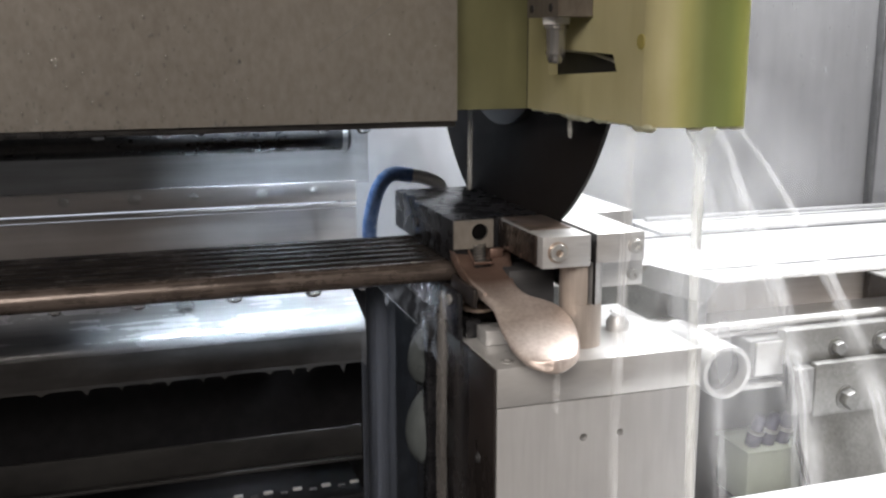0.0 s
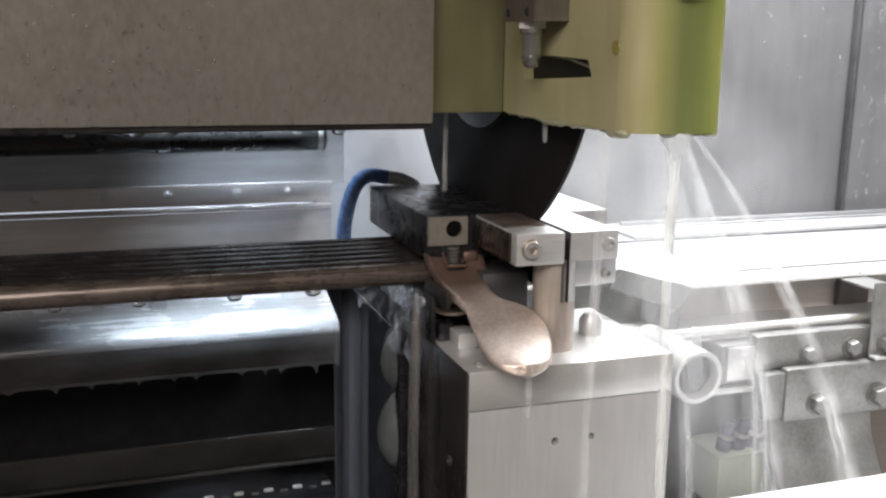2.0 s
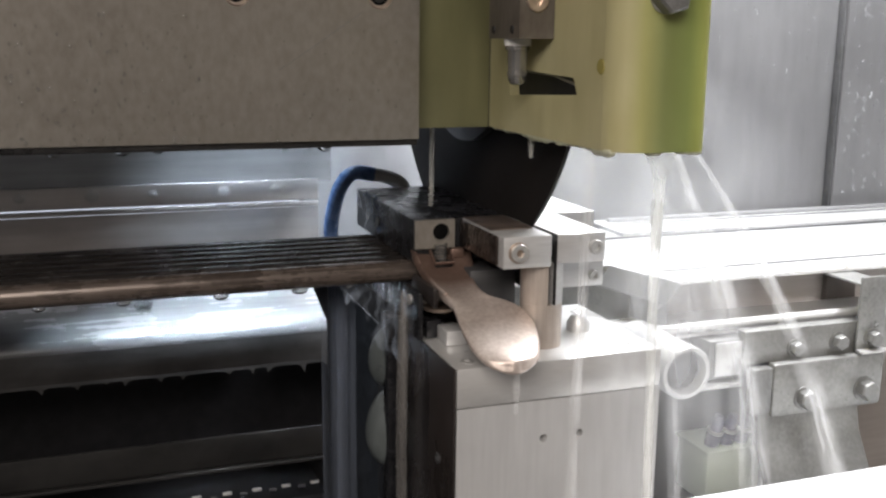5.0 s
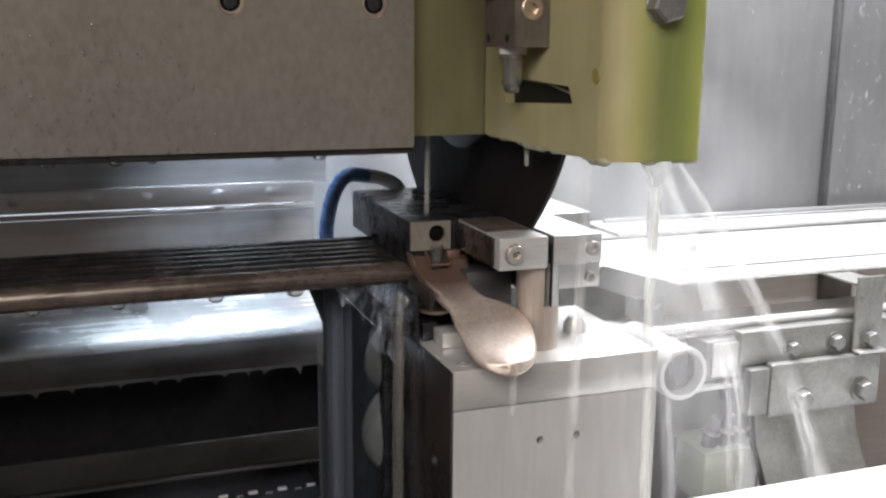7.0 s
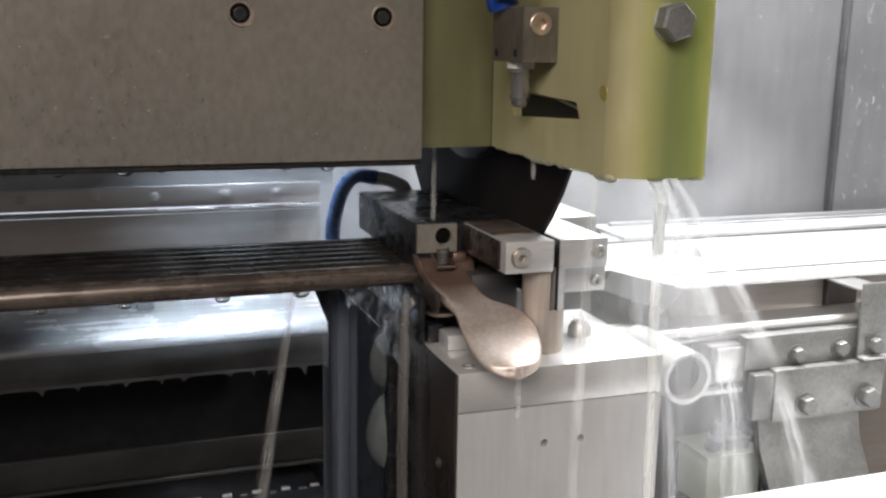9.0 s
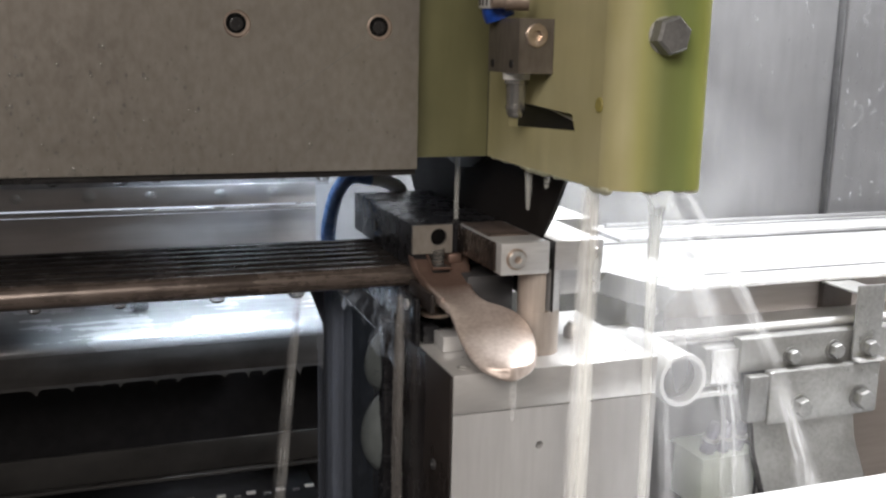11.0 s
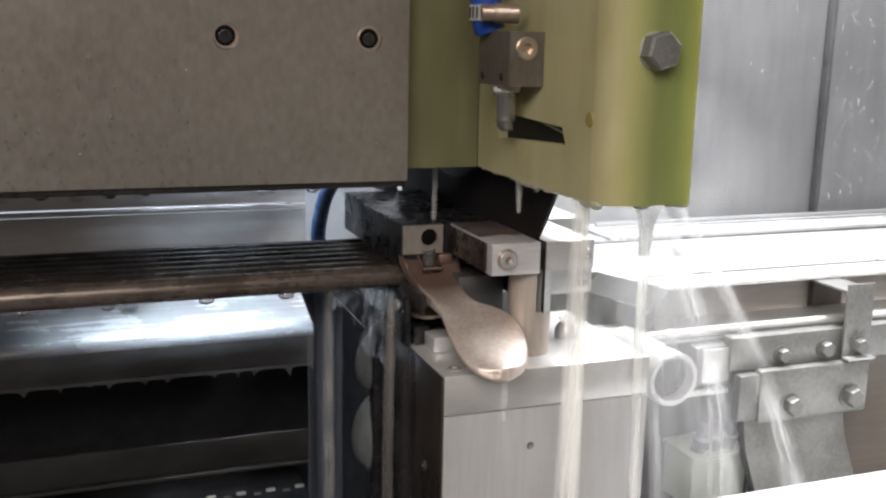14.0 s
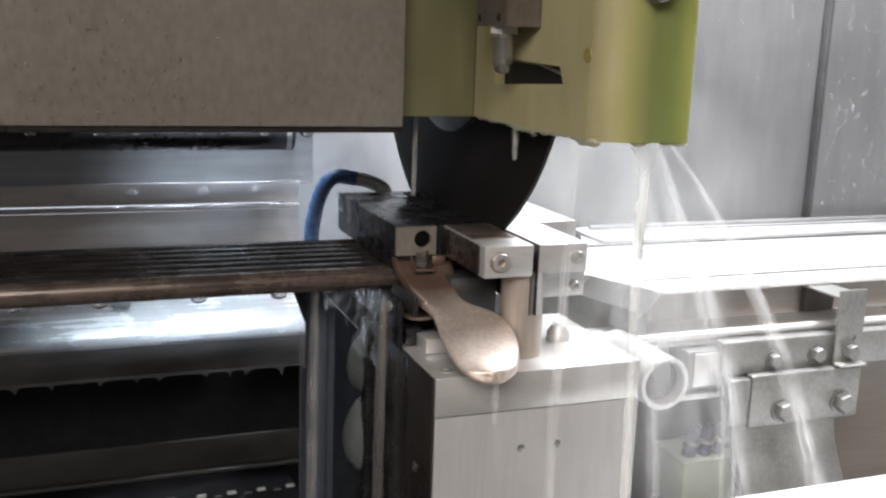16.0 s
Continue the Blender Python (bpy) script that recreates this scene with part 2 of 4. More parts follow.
HAZE = mist("drifting_coolant_mist", (0.90, 0.93, 0.97), (0.06, 0.29), (3, 2, 1), 1.2)
MILK = veil("milky_coolant", (0.93, 0.94, 0.90), (0.05, 0.33), (200, 200, 14))
FILM = veil("thin_wet_film", (0.60, 0.69, 0.82), (-0.08, 0.40), (170, 170, 50))
STAINLESS = surface("dim_stainless_strip", (0.40, 0.385, 0.38), (0.54, 0.525, 0.52), (0.26, 0.44), 0.92, (10, 120, 160), 12.0, 0.06)
SKIRT = surface("shaded_trough_skirt", (0.036, 0.0345, 0.034), (0.080, 0.0775, 0.076), (0.25, 0.45), 0.3, (14, 120, 90), 20.0, 0.12)
SPLASH = clear("milky_wall_drops", (0.52, 0.53, 0.55), (0.0, 0.30), 0.15, (300, 300, 300))
CARRIER = surface("grey_carrier_steel", (0.18, 0.18, 0.176), (0.275, 0.275, 0.268), (0.32, 0.48), 0.4, (300, 300, 300), 22.0, 0.08)
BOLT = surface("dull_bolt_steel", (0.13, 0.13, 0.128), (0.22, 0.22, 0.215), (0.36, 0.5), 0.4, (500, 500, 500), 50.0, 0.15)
RAIL = surface("smooth_bright_rail", (0.60, 0.60, 0.60), (0.70, 0.70, 0.70), (0.25, 0.35), 0.4, (10, 120, 120), 10.0, 0.02)
# near-black tone carries the shade inside recesses and openings
BLACK = surface("recess_shade_black", (0.007, 0.007, 0.008), (0.017, 0.017, 0.0185), (0.4, 0.6), 0.0, (80, 80, 80), 14.0, 0.1, Specular_IOR_Level=0.25)
BAR = surface("grimy_bar_steel", (0.013, 0.0125, 0.0125), (0.036, 0.035, 0.034), (0.45, 0.65), 0.1, (10, 60, 30), 14.0, 0.15, Specular_IOR_Level=0.2)
DULL = surface("dull_dark_steel", (0.045, 0.045, 0.047), (0.085, 0.085, 0.088), (0.35, 0.5), 0.3, (10, 160, 160), 12.0, 0.1)
TROUGH = surface("wet_folded_sheet", (0.19, 0.192, 0.198), (0.30, 0.303, 0.31), (0.16, 0.36), 0.2, (12, 160, 160), 16.0, 0.10)
DROP = surface("coolant_drop", (0.80, 0.82, 0.82), (0.92, 0.93, 0.93), (0.0, 0.05), 0.0, (200, 200, 200), 40.0, 0.0, Transmission_Weight=0.92, IOR=1.34)
CURTAIN = veil("clear_strip_curtain", (0.42, 0.48, 0.60), (0.02, 0.11), (160, 160, 3))
HEAVY = mist("heavy_milky_coolant", (0.93, 0.93, 0.89), (0.25, 0.80), (4, 6, 1), 0.15)
RUN = mist("thin_coolant_run", (0.46, 0.46, 0.45), (0.04, 0.50), (4, 7, 1), 0.3)
MUDDY = veil("muddy_coolant", (0.47, 0.45, 0.43), (0.02, 0.34), (260, 260, 9))
SCUM = translucent_plastic("creamy_coolant_foam", (0.55, 0.55, 0.40), (0.70, 0.70, 0.55), 0.35)

# ---- building helpers ----


def finish(bm, name, mat, smooth=True):
    bmesh.ops.recalc_face_normals(bm, faces=bm.faces)
    me = bpy.data.meshes.new(name)
    bm.to_mesh(me)
    bm.free()
    me.materials.append(mat)
    if smooth:
        me.shade_smooth()
        me.set_sharp_from_angle(angle=radians(35))
    return me


def thing(name, at, label, category, group="", kind=""):
    ob = new(name)
    ob.empty_display_size = 0.01
    ob.location = at
    return tagged(ob, label, category, group, kind)


def solo(name, bm, mat, label, category="", group="", kind=""):
    return tagged(new(name, finish(bm, name, mat)), label, category, group, kind)


def base_of(ob):
    at = Vector(ob.location)
    return at + base_of(ob.parent) if ob.parent else at


def part(name, bm, mat, parent, label=""):
    """A mesh in the place's own coordinates under its thing or part."""
    ob = new(name, finish(bm, name, mat))
    ob.parent = parent
    if not parent.data:
        ob.matrix_parent_inverse = Matrix.Translation(-base_of(parent))
    return tagged(ob, label)


def box(x0, x1, y0, y1, z0, z1, bevel=0.0008, bm=None):
    b = bmesh.new()
    vs = [b.verts.new(c) for c in ((x0, y0, z0), (x1, y0, z0), (x1, y1, z0), (x0, y1, z0), (x0, y0, z1), (x1, y0, z1), (x1, y1, z1), (x0, y1, z1))]
    for f in ((0, 3, 2, 1), (4, 5, 6, 7), (0, 1, 5, 4), (1, 2, 6, 5), (2, 3, 7, 6), (3, 0, 4, 7)):
        b.faces.new([vs[i] for i in f])
    if bevel:
        bmesh.ops.bevel(b, geom=list(b.edges), offset=bevel, segments=2, affect="EDGES", profile=0.5)
    return joined(bm, b)


def joined(bm, b):
    if bm is None:
        return b
    me = bpy.data.meshes.new("tmp")
    b.to_mesh(me)
    b.free()
    bm.from_mesh(me)
    bpy.data.meshes.remove(me)
    return bm


def axis_frame(axis):
    a = Vector(axis).normalized()
    u = a.orthogonal().normalized()
    if abs(a.z) < 0.9:
        u = Vector((0, 0, 1)).cross(a).normalized()
    return a, u, a.cross(u)


def lathe(at, axis, profile, seg=32, bm=None, turn=0.0):
    """Rings of (along, radius) round an axis; closed at both ends where the radius is not nought."""
    bm = bm or bmesh.new()
    a, u, v = axis_frame(axis)
    at = Vector(at)
    rings = []
    for s, r in profile:
        rings.append([bm.verts.new(at + a * s + (u * math.cos(turn + 2 * math.pi * k / seg) + v * math.sin(turn + 2 * math.pi * k / seg)) * r) for k in range(seg)])
    for p, q in zip(rings, rings[1:]):
        for k in range(seg):
            bm.faces.new((p[k], p[(k + 1) % seg], q[(k + 1) % seg], q[k]))
    bm.faces.new(rings[0][::-1])
    bm.faces.new(rings[-1])
    return bm


def tube(points, radii, seg=10, bm=None):
    """A round pipe along points."""
    bm = bm or bmesh.new()
    pts = [Vector(p) for p in points]
    if not hasattr(radii, "__len__"):
        radii = [radii] * len(pts)
    rings = []
    for i, (p, r) in enumerate(zip(pts, radii)):
        d = (pts[min(i + 1, len(pts) - 1)] - pts[max(i - 1, 0)]).normalized()
        ref = Vector((0, 1, 0)) if abs(d.y) < 0.8 else Vector((1, 0, 0))
        u = d.cross(ref).normalized()
        v = d.cross(u)
        rings.append([bm.verts.new(p + (u * math.cos(2 * math.pi * k / seg) + v * math.sin(2 * math.pi * k / seg)) * r) for k in range(seg)])
    for p, q in zip(rings, rings[1:]):
        for k in range(seg):
            bm.faces.new((p[k], p[(k + 1) % seg], q[(k + 1) % seg], q[k]))
    bm.faces.new(rings[0][::-1])
    bm.faces.new(rings[-1])
    return bm


def curve_points(keys, n):
    """Smooth points through keys (Catmull-Rom)."""
    k = [Vector(p) for p in keys]
    out = []
    for i in range(len(k) - 1):
        p0, p1, p2, p3 = k[max(i - 1, 0)], k[i], k[i + 1], k[min(i + 2, len(k) - 1)]
        for j in range(n):
            t = j / n
            out.append(0.5 * ((2 * p1) + (p2 - p0) * t + (2 * p0 - 5 * p1 + 4 * p2 - p3) * t * t + (3 * p1 - p0 - 3 * p2 + p3) * t ** 3))
    return out + [k[-1]]


def holed_box(x0, x1, y0, y1, z0, z1, holes, seg=24):
    """A block with round bores (x, z, r, depth), each in its own strip, in its front face at y0."""
    bm = bmesh.new()
    holes = sorted(holes)
    cuts = [x0] + [(a[0] + b[0]) / 2 for a, b in zip(holes, holes[1:])] + [x1]
    for (cx, cz, r, d), a, b in zip(holes, cuts, cuts[1:]):
        angles = sorted([2 * math.pi * k / seg for k in range(seg)] + [math.atan2(z - cz, x - cx) % (2 * math.pi) for x in (a, b) for z in (z0, z1)])
        outer, inner, deep = [], [], []
        for t in angles:
            c, s = math.cos(t), math.sin(t)
            k = min(((b if c > 0 else a) - cx) / c if abs(c) > 1e-9 else 9, ((z1 if s > 0 else z0) - cz) / s if abs(s) > 1e-9 else 9)
            outer.append(bm.verts.new((cx + c * k, y0, cz + s * k)))
            inner.append(bm.verts.new((cx + c * r, y0, cz + s * r)))
            deep.append(bm.verts.new((cx + c * r, y0 + d, cz + s * r)))
        m = len(angles)
        for k in range(m):
            j = (k + 1) % m
            bm.faces.new((outer[k], outer[j], inner[j], inner[k]))
            bm.faces.new((inner[k], inner[j], deep[j], deep[k]))
        bm.faces.new(deep)
    vs = {(i, j, k): bm.verts.new((x, y, z)) for i, x in enumerate((x0, x1)) for j, y in enumerate((y0, y1)) for k, z in enumerate((z0, z1))}
    for f in (((0, 1, 0), (1, 1, 0), (1, 1, 1), (0, 1, 1)), ((0, 0, 0), (0, 1, 0), (0, 1, 1), (0, 0, 1)), ((1, 0, 0), (1, 1, 0), (1, 1, 1), (1, 0, 1)),
              ((0, 0, 0), (1, 0, 0), (1, 1, 0), (0, 1, 0)), ((0, 0, 1), (1, 0, 1), (1, 1, 1), (0, 1, 1))):
        bm.faces.new([vs[i] for i in f])
    bmesh.ops.remove_doubles(bm, verts=bm.verts, dist=1e-6)
    return bm


def extruded(profile, x0, x1, thick=0.0):
    """A (y, z) profile drawn along x; closed if thick is nought, else a sheet of that thickness."""
    bm = bmesh.new()
    if thick:
        pts = [Vector((0, y, z)) for y, z in profile]
        back = []
        for i, p in enumerate(pts):
            d = (pts[min(i + 1, len(pts) - 1)] - pts[max(i - 1, 0)]).normalized()
            back.append(p + Vector((0, -d.z, d.y)) * thick)
        loop = pts + back[::-1]
    else:
        loop = [Vector((0, y, z)) for y, z in profile]
    a = [bm.verts.new(p + Vector((x0, 0, 0))) for p in loop]
    b = [bm.verts.new(p + Vector((x1, 0, 0))) for p in loop]
    n = len(loop)
    for i in range(n):
        bm.faces.new((a[i], a[(i + 1) % n], b[(i + 1) % n], b[i]))
    bm.faces.new(a[::-1])
    bm.faces.new(b)
    return bm


def hex_head(at, axis, across, height, bm=None):
    """A chamfered six-sided bolt head whose base is at a point."""
    r = across / math.sqrt(3)
    bm = lathe(at, axis, [(0, r), (height * 0.82, r), (height, r * 0.86)], 6, bm, 0.3)
    return bm


def socket_head(at, axis, r, height, key):
    """A round screw head with a six-sided socket."""
    bm = bmesh.new()
    a, u, v = axis_frame(axis)
    at = Vector(at)

    def ring(s, rad, six):
        out = []
        for k in range(24):
            t = 2 * math.pi * k / 24
            q = rad
            if six:
                q = rad * math.cos(math.pi / 6) / math.cos((t % (math.pi / 3)) - math.pi / 6)
            out.append(bm.verts.new(at + a * s + (u * math.cos(t) + v * math.sin(t)) * q))
        return out

    rings = [ring(0, r, 0), ring(height * 0.85, r, 0), ring(height, r * 0.92, 0), ring(height, key * 1.18, 0), ring(height * 0.95, key, 1), ring(height * 0.25, key, 1)]
    for p, q in zip(rings, rings[1:]):
        for k in range(24):
            bm.faces.new((p[k], p[(k + 1) % 24], q[(k + 1) % 24], q[k]))
    bm.faces.new(rings[0][::-1])
    bm.faces.new(rings[-1])
    return bm


def bead(at, rx, ry, rz, bm=None, seg=10, rings=7):
    """A hanging or clinging drop."""
    b = bmesh.new()
    bmesh.ops.create_uvsphere(b, u_segments=seg, v_segments=rings, radius=1.0)
    for v in b.verts:
        k = 1.0 - 0.25 * max(v.co.z, 0)
        v.co = Vector(at) + Vector((v.co.x * rx * k, v.co.y * ry * k, v.co.z * rz))
    return joined(bm, b)


# ---- setting ----
def back_walls():
    solo("wall_back", box(0.20, 1.40, 0.500, 0.510, -0.20, 1.00, 0), WALL, "grey splashed sheet steel back wall of the machine", kind="structure")
    # pale sheet added so the wall here looks brightly lit and misted
    solo("wall_pale_sheet", box(0.203, 0.400, 0.485, 0.4985, 0.10, 0.95, 0.001), PALE, "pale sheet standing for the brightly lit wall behind the clamp", kind="structure")
    # upright fold and the raised panel beside it
    fold = tagged(new("trim_1", finish(box(0.8622, 0.8676, 0.486, 0.499, 0.160, 0.95, 0.003), "trim", DULL)), "dark upright seam between two wall panels", kind="structure")
    solo("wall_panel", box(0.8682, 1.38, 0.488, 0.4985, 0.163, 0.95, 0.003), WALL, "grey steel wall panel beside the seam", kind="structure")
    solo("wall_right", box(1.40, 1.41, -0.70, 0.51, -0.20, 1.00, 0), WALL, "grey sheet steel side wall", kind="structure")
    solo("wall_left", box(-0.71, -0.70, -0.70, 0.51, -0.20, 1.00, 0), SHEET, "stainless side wall of the machine", kind="structure")
    solo("ceiling", box(-0.71, 1.41, -0.70, 0.51, 1.00, 1.01, 0), WALL, "sheet steel roof of the machine", kind="structure")
    solo("floor", box(-0.71, 1.41, -0.70, 0.51, -0.21, -0.20, 0), DARK, "dark wet sump floor under the fixtures", kind="structure")
    return fold


def workshop():
    solo("wall_workshop", box(-3.0, 3.0, -3.02, -3.00, -1.0, 2.2, 0), ROOM, "warm painted workshop wall behind the operator", kind="structure")
    solo("floor_workshop", box(-3.0, 3.0, -3.00, -0.705, -1.02, -1.0, 0), ROOM_FLOOR, "grey concrete workshop floor", kind="structure")
    solo("ceiling_workshop", box(-3.0, 3.0, -3.00, -0.705, 2.2, 2.22, 0), ROOM, "workshop ceiling", kind="structure")
    solo("wall_workshop_left", box(-3.02, -3.0, -3.0, -0.705, -1.0, 2.2, 0), ROOM, "warm painted workshop side wall", kind="structure")
    solo("wall_workshop_right", box(3.0, 3.02, -3.0, -0.705, -1.0, 2.2, 0), ROOM, "warm painted workshop side wall", kind="structure")


def left_background():
    x0, x1 = -0.55, 0.186
    solo("wall_left_back", box(x0, x1 + 0.012, 0.352, 0.360, 0.238, 0.60, 0), SHEET, "stainless splash sheet behind the tubes", kind="structure")
    rail = thing("drip_rail", (0, 0.345, 0.22), "stainless drip rail hung with coolant drops", "rail")
    part("flange", box(x0, x1, 0.3490, 0.3515, 0.2225, 0.2405, 0.0010), STAINLESS, rail)
    part("lower_lip", box(x0, x1, 0.3475, 0.3513, 0.2170, 0.2215, 0.0016), STAINLESS, rail)
    part("apron", box(x0, x1, 0.3494, 0.3515, 0.1640, 0.2165, 0.0008), STAINLESS, rail, "dull apron sheet under the rail")
    for x, s in ((-0.115, 1.0), (-0.0575, 1.0), (-0.0025, 1.2), (0.0455, 0.9), (0.1035, 1.1), (0.1480, 0.95)):
        d = solo("coolant_drop", bead((x, 0.3480, 0.2330), 0.0050 * s, 0.0040, 0.0042 * s), DROP, "clear coolant drop hanging on the steel rail", "drop", "drops on the rail")
    # folded drip trough below the tubes: sloping top, rounded nose, front face
    drum = thing("drip_trough", (0, 0.28, 0.10), "wet folded stainless drip trough under the tubes", "trough")
    bend = [(0.2915 - 0.012 * math.sin(a), 0.122 + 0.012 * math.cos(a)) for a in (0.31 + (math.pi / 2 - 0.31) * k / 12 for k in range(13))]
    part("folded_sheet", extruded([(0.3488, 0.1520), (0.3150, 0.1422), (0.3000, 0.1372)] + bend, x0, 0.1760, 0.0015), TROUGH, drum)
    # same sheet in a darker colour, for the shade below the nose
    part("front_skirt", box(x0, 0.1760, 0.2794, 0.2810, 0.0965, 0.1219, 0.0004), SKIRT, drum, "front of the trough, painted dark for its shade")
    part("end_plate", box(0.1762, 0.1780, 0.2850, 0.3400, 0.0900, 0.1300, 0.0006), DARK, drum)
    # coolant gathers along the lower edge in arches, with a drip between each two
    rnd = random.Random(3)
    bm = bmesh.new()
    x, prev = 0.1755, None
    while x > x0 + 0.03:
        span, fall = rnd.uniform(0.012, 0.042), rnd.uniform(0.0015, 0.0055) * (2.0 if rnd.random() < 0.2 else 1.0)
        for k in range(12):
            u = k / 12
            low = 0.0966 - 0.0008 - fall * abs(2 * u - 1) ** 7
            col = [bm.verts.new((x - span * u, y, z)) for y, z in ((0.2788, 0.0985), (0.2786, low), (0.2799, low))]
            if prev:
                bm.faces.new((prev[0], prev[1], col[1], col[0])), bm.faces.new((prev[1], prev[2], col[2], col[1]))
            prev = col
        x -= span
    part("wet_edge", bm, SKIRT, drum, "row of coolant drips along the lower edge")
    # black sheet stands in for the unlit void behind the trough
    solo("wall_dark_recess", box(x0, 0.42, 0.445, 0.455, -0.19, 0.155, 0), BLACK, "black sheet for the unlit void behind the trough", kind="structure")
    # two black sheets added to block the lamp's light from the recess
    solo("wall_recess_blocker", box(0.2150, 0.2162, 0.2600, 0.4440, -0.19, 0.1300, 0), BLACK, "black wall added to keep lamp light out of the recess", kind="structure")
    solo("ceiling_recess_blocker", box(x0, 0.2149, 0.3605, 0.4440, 0.1500, 0.1540, 0), BLACK, "unseen black cover added to keep lamp light off the recess", kind="structure")
    bar = thing("lower_cross_bar", (0, 0.35, -0.02), "dull grey cross bar over the chip conveyor", "bar")
    part("bar_face", box(x0, x1, 0.345, 0.349, -0.0160, 0.0120, 0.0012), BAR, bar)
    part("bar_lip", box(x0, x1, 0.340, 0.349, -0.0200, -0.0165, 0.0016), BAR, bar)
    # chip conveyor: links with shiny faces
    conv = thing("chip_conveyor", (0, 0.35, -0.05), "dark link chain of the chip conveyor", "conveyor")
    part("belt", box(x0, x1, 0.3355, 0.42, -0.0620, -0.0515, 0.001), BLACK, conv)
    for i in range(27):
        x = x1 - 0.0105 - i * 0.0265
        part("link", box(x - 0.0043, x + 0.0040, 0.334, 0.338, -0.0400, -0.0372, 0.0009), BRIGHT, conv)
        part("link_pin", lathe((x - 0.0150, 0.337, -0.0412), (1, 0, 0), [(0, 0.0014), (0.006, 0.0014)], 10), DULL, conv)
    # black rubber covered roller high behind
    top = thing("black_roller", (0.0, 0.30, 0.283), "glossy black rubber roller behind the slide plate", "roller")
    part("barrel", lathe((x0, 0.310, 0.2835), (1, 0, 0), [(0, 0.0115), (0.1710 - x0, 0.0115), (0.1722 - x0, 0.010)], 40), DARK, top)
    part("end_ring", lathe((0.1645, 0.310, 0.2835), (1, 0, 0), [(0, 0.0121), (0.004, 0.0121)], 40), BRIGHT, top)


def outfeed_side():
    tray = thing("outfeed_tray", (0.70, 0.36, 0.15), "white lit wet outfeed tray", "tray")
    bm = bmesh.new()
    loop = [(0.474, 0.2225), (1.39, 0.2225), (1.39, 0.492), (0.545, 0.492), (0.440, 0.292)]
    lo = [bm.verts.new((x, y, 0.1535)) for x, y in loop]
    hi = [bm.verts.new((x, y, 0.1570)) for x, y in loop]
    bm.faces.new(lo[::-1]), bm.faces.new(hi)
    for i in range(5):
        bm.faces.new((lo[i], lo[(i + 1) % 5], hi[(i + 1) % 5], hi[i]))
    part("bed", bm, BED, tray)
    part("rear_step", box(0.530, 1.39, 0.412, 0.4915, 0.1572, 0.1612, 0.0008), BED, tray)
    part("groove_strip", box(0.500, 1.39, 0.4030, 0.4080, 0.1572, 0.1584, 0.0004), DULL, tray)
    part("front_lip", box(0.470, 1.39, 0.2165, 0.2220, 0.1545, 0.1590, 0.0012), TRAY, tray)
    part("lip_groove", box(0.482, 1.39, 0.2560, 0.2592, 0.1572, 0.1578, 0.0002), DULL, tray, "dark wet groove along the lip")
    part("rear_groove", box(0.560, 1.39, 0.4560, 0.4590, 0.1614, 0.1620, 0.0002), DULL, tray, "dark wet groove along the back")
    part("back_lip", box(0.545, 1.39, 0.470, 0.476, 0.1614, 0.1660, 0.0012), SHEET, tray)
    part("end_apron", extruded([(0.222, 0.150), (0.292, 0.150), (0.292, 0.118), (0.222, 0.118)], 0.452, 0.468), SHEET, tray, "grey sheet turned down at the tray's end")
    for x in (0.60, 0.655, 0.692, 0.75):
        part("rivet", lathe((x, 0.219, 0.1588), (0, 0, 1), [(0, 0.0032), (0.0012, 0.0028)], 14), BRIGHT, tray)
    solo("wall_under_tray", box(0.33, 1.39, 0.270, 0.276, -0.19, 0.152, 0), BROWN_SHEET, "brownish wet sheet under the tray", kind="structure")
    # dark plate stands in for the shaded gap beside the hanging bracket
    gap = solo("shadow_recess_plate", box(0.674, 0.710, 0.262, 0.2695, 0.106, 0.150, 0.001), SHADE, "small dark brown plate standing for the shaded gap under the tray's lip", "plate")
    sheet = thing("guide_sheet", (0.40, 0.25, 0.12), "bent grey guide sheet beside the clamp", "sheet")
    bm = bmesh.new()
    q = [(0.3300, 0.090, 0.2093), (0.4690, 0.2120, 0.1572), (0.4560, 0.2120, 0.1400), (0.3200, 0.090, 0.1965)]
    f = [bm.verts.new(p) for p in q]
    b = [bm.verts.new((x + 0.003, y - 0.002, z)) for x, y, z in q]
    bm.faces.new(f), bm.faces.new(b[::-1])
    for i in range(4):
        bm.faces.new((f[i], f[(i + 1) % 4], b[(i + 1) % 4], b[i]))
    part("blade", bm, CARRIER, sheet)
    part("stay_wire", tube([(0.4735, 0.2140, 0.1565), (0.4535, 0.2140, 0.1358)], 0.0010, 8), BRIGHT, sheet)
    # dark sheet added where only shade lies under the guide
    inner = thing("guide_shade_sheet", (0.40, 0.24, 0.10), "dark grey sheet standing in for the shade under the guide sheet", "sheet")
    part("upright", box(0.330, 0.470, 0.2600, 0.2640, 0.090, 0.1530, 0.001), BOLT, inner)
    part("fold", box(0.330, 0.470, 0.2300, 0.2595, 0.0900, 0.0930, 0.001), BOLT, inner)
    back = thing("fitting_panel", (0.52, 0.258, -0.1), "dark grey panel behind the hose fittings", "panel")
    part("panel_sheet", box(0.4400, 0.6100, 0.2560, 0.2620, -0.150, 0.0660, 0.001), DULL, back)
    part("panel_flange", box(0.4400, 0.6100, 0.2480, 0.2558, 0.0630, 0.0660, 0.0008), DULL, back)
    # bright round rail
    rail = thing("round_rail", (0.6, 0.2, 0.12), "bright round steel rail under the tray", "rail")
    part("rod", lathe((0.425, 0.2, 0.1205), (1, 0, 0), [(0, 0.0042), (0.95, 0.0042)], 24), RAIL, rail)
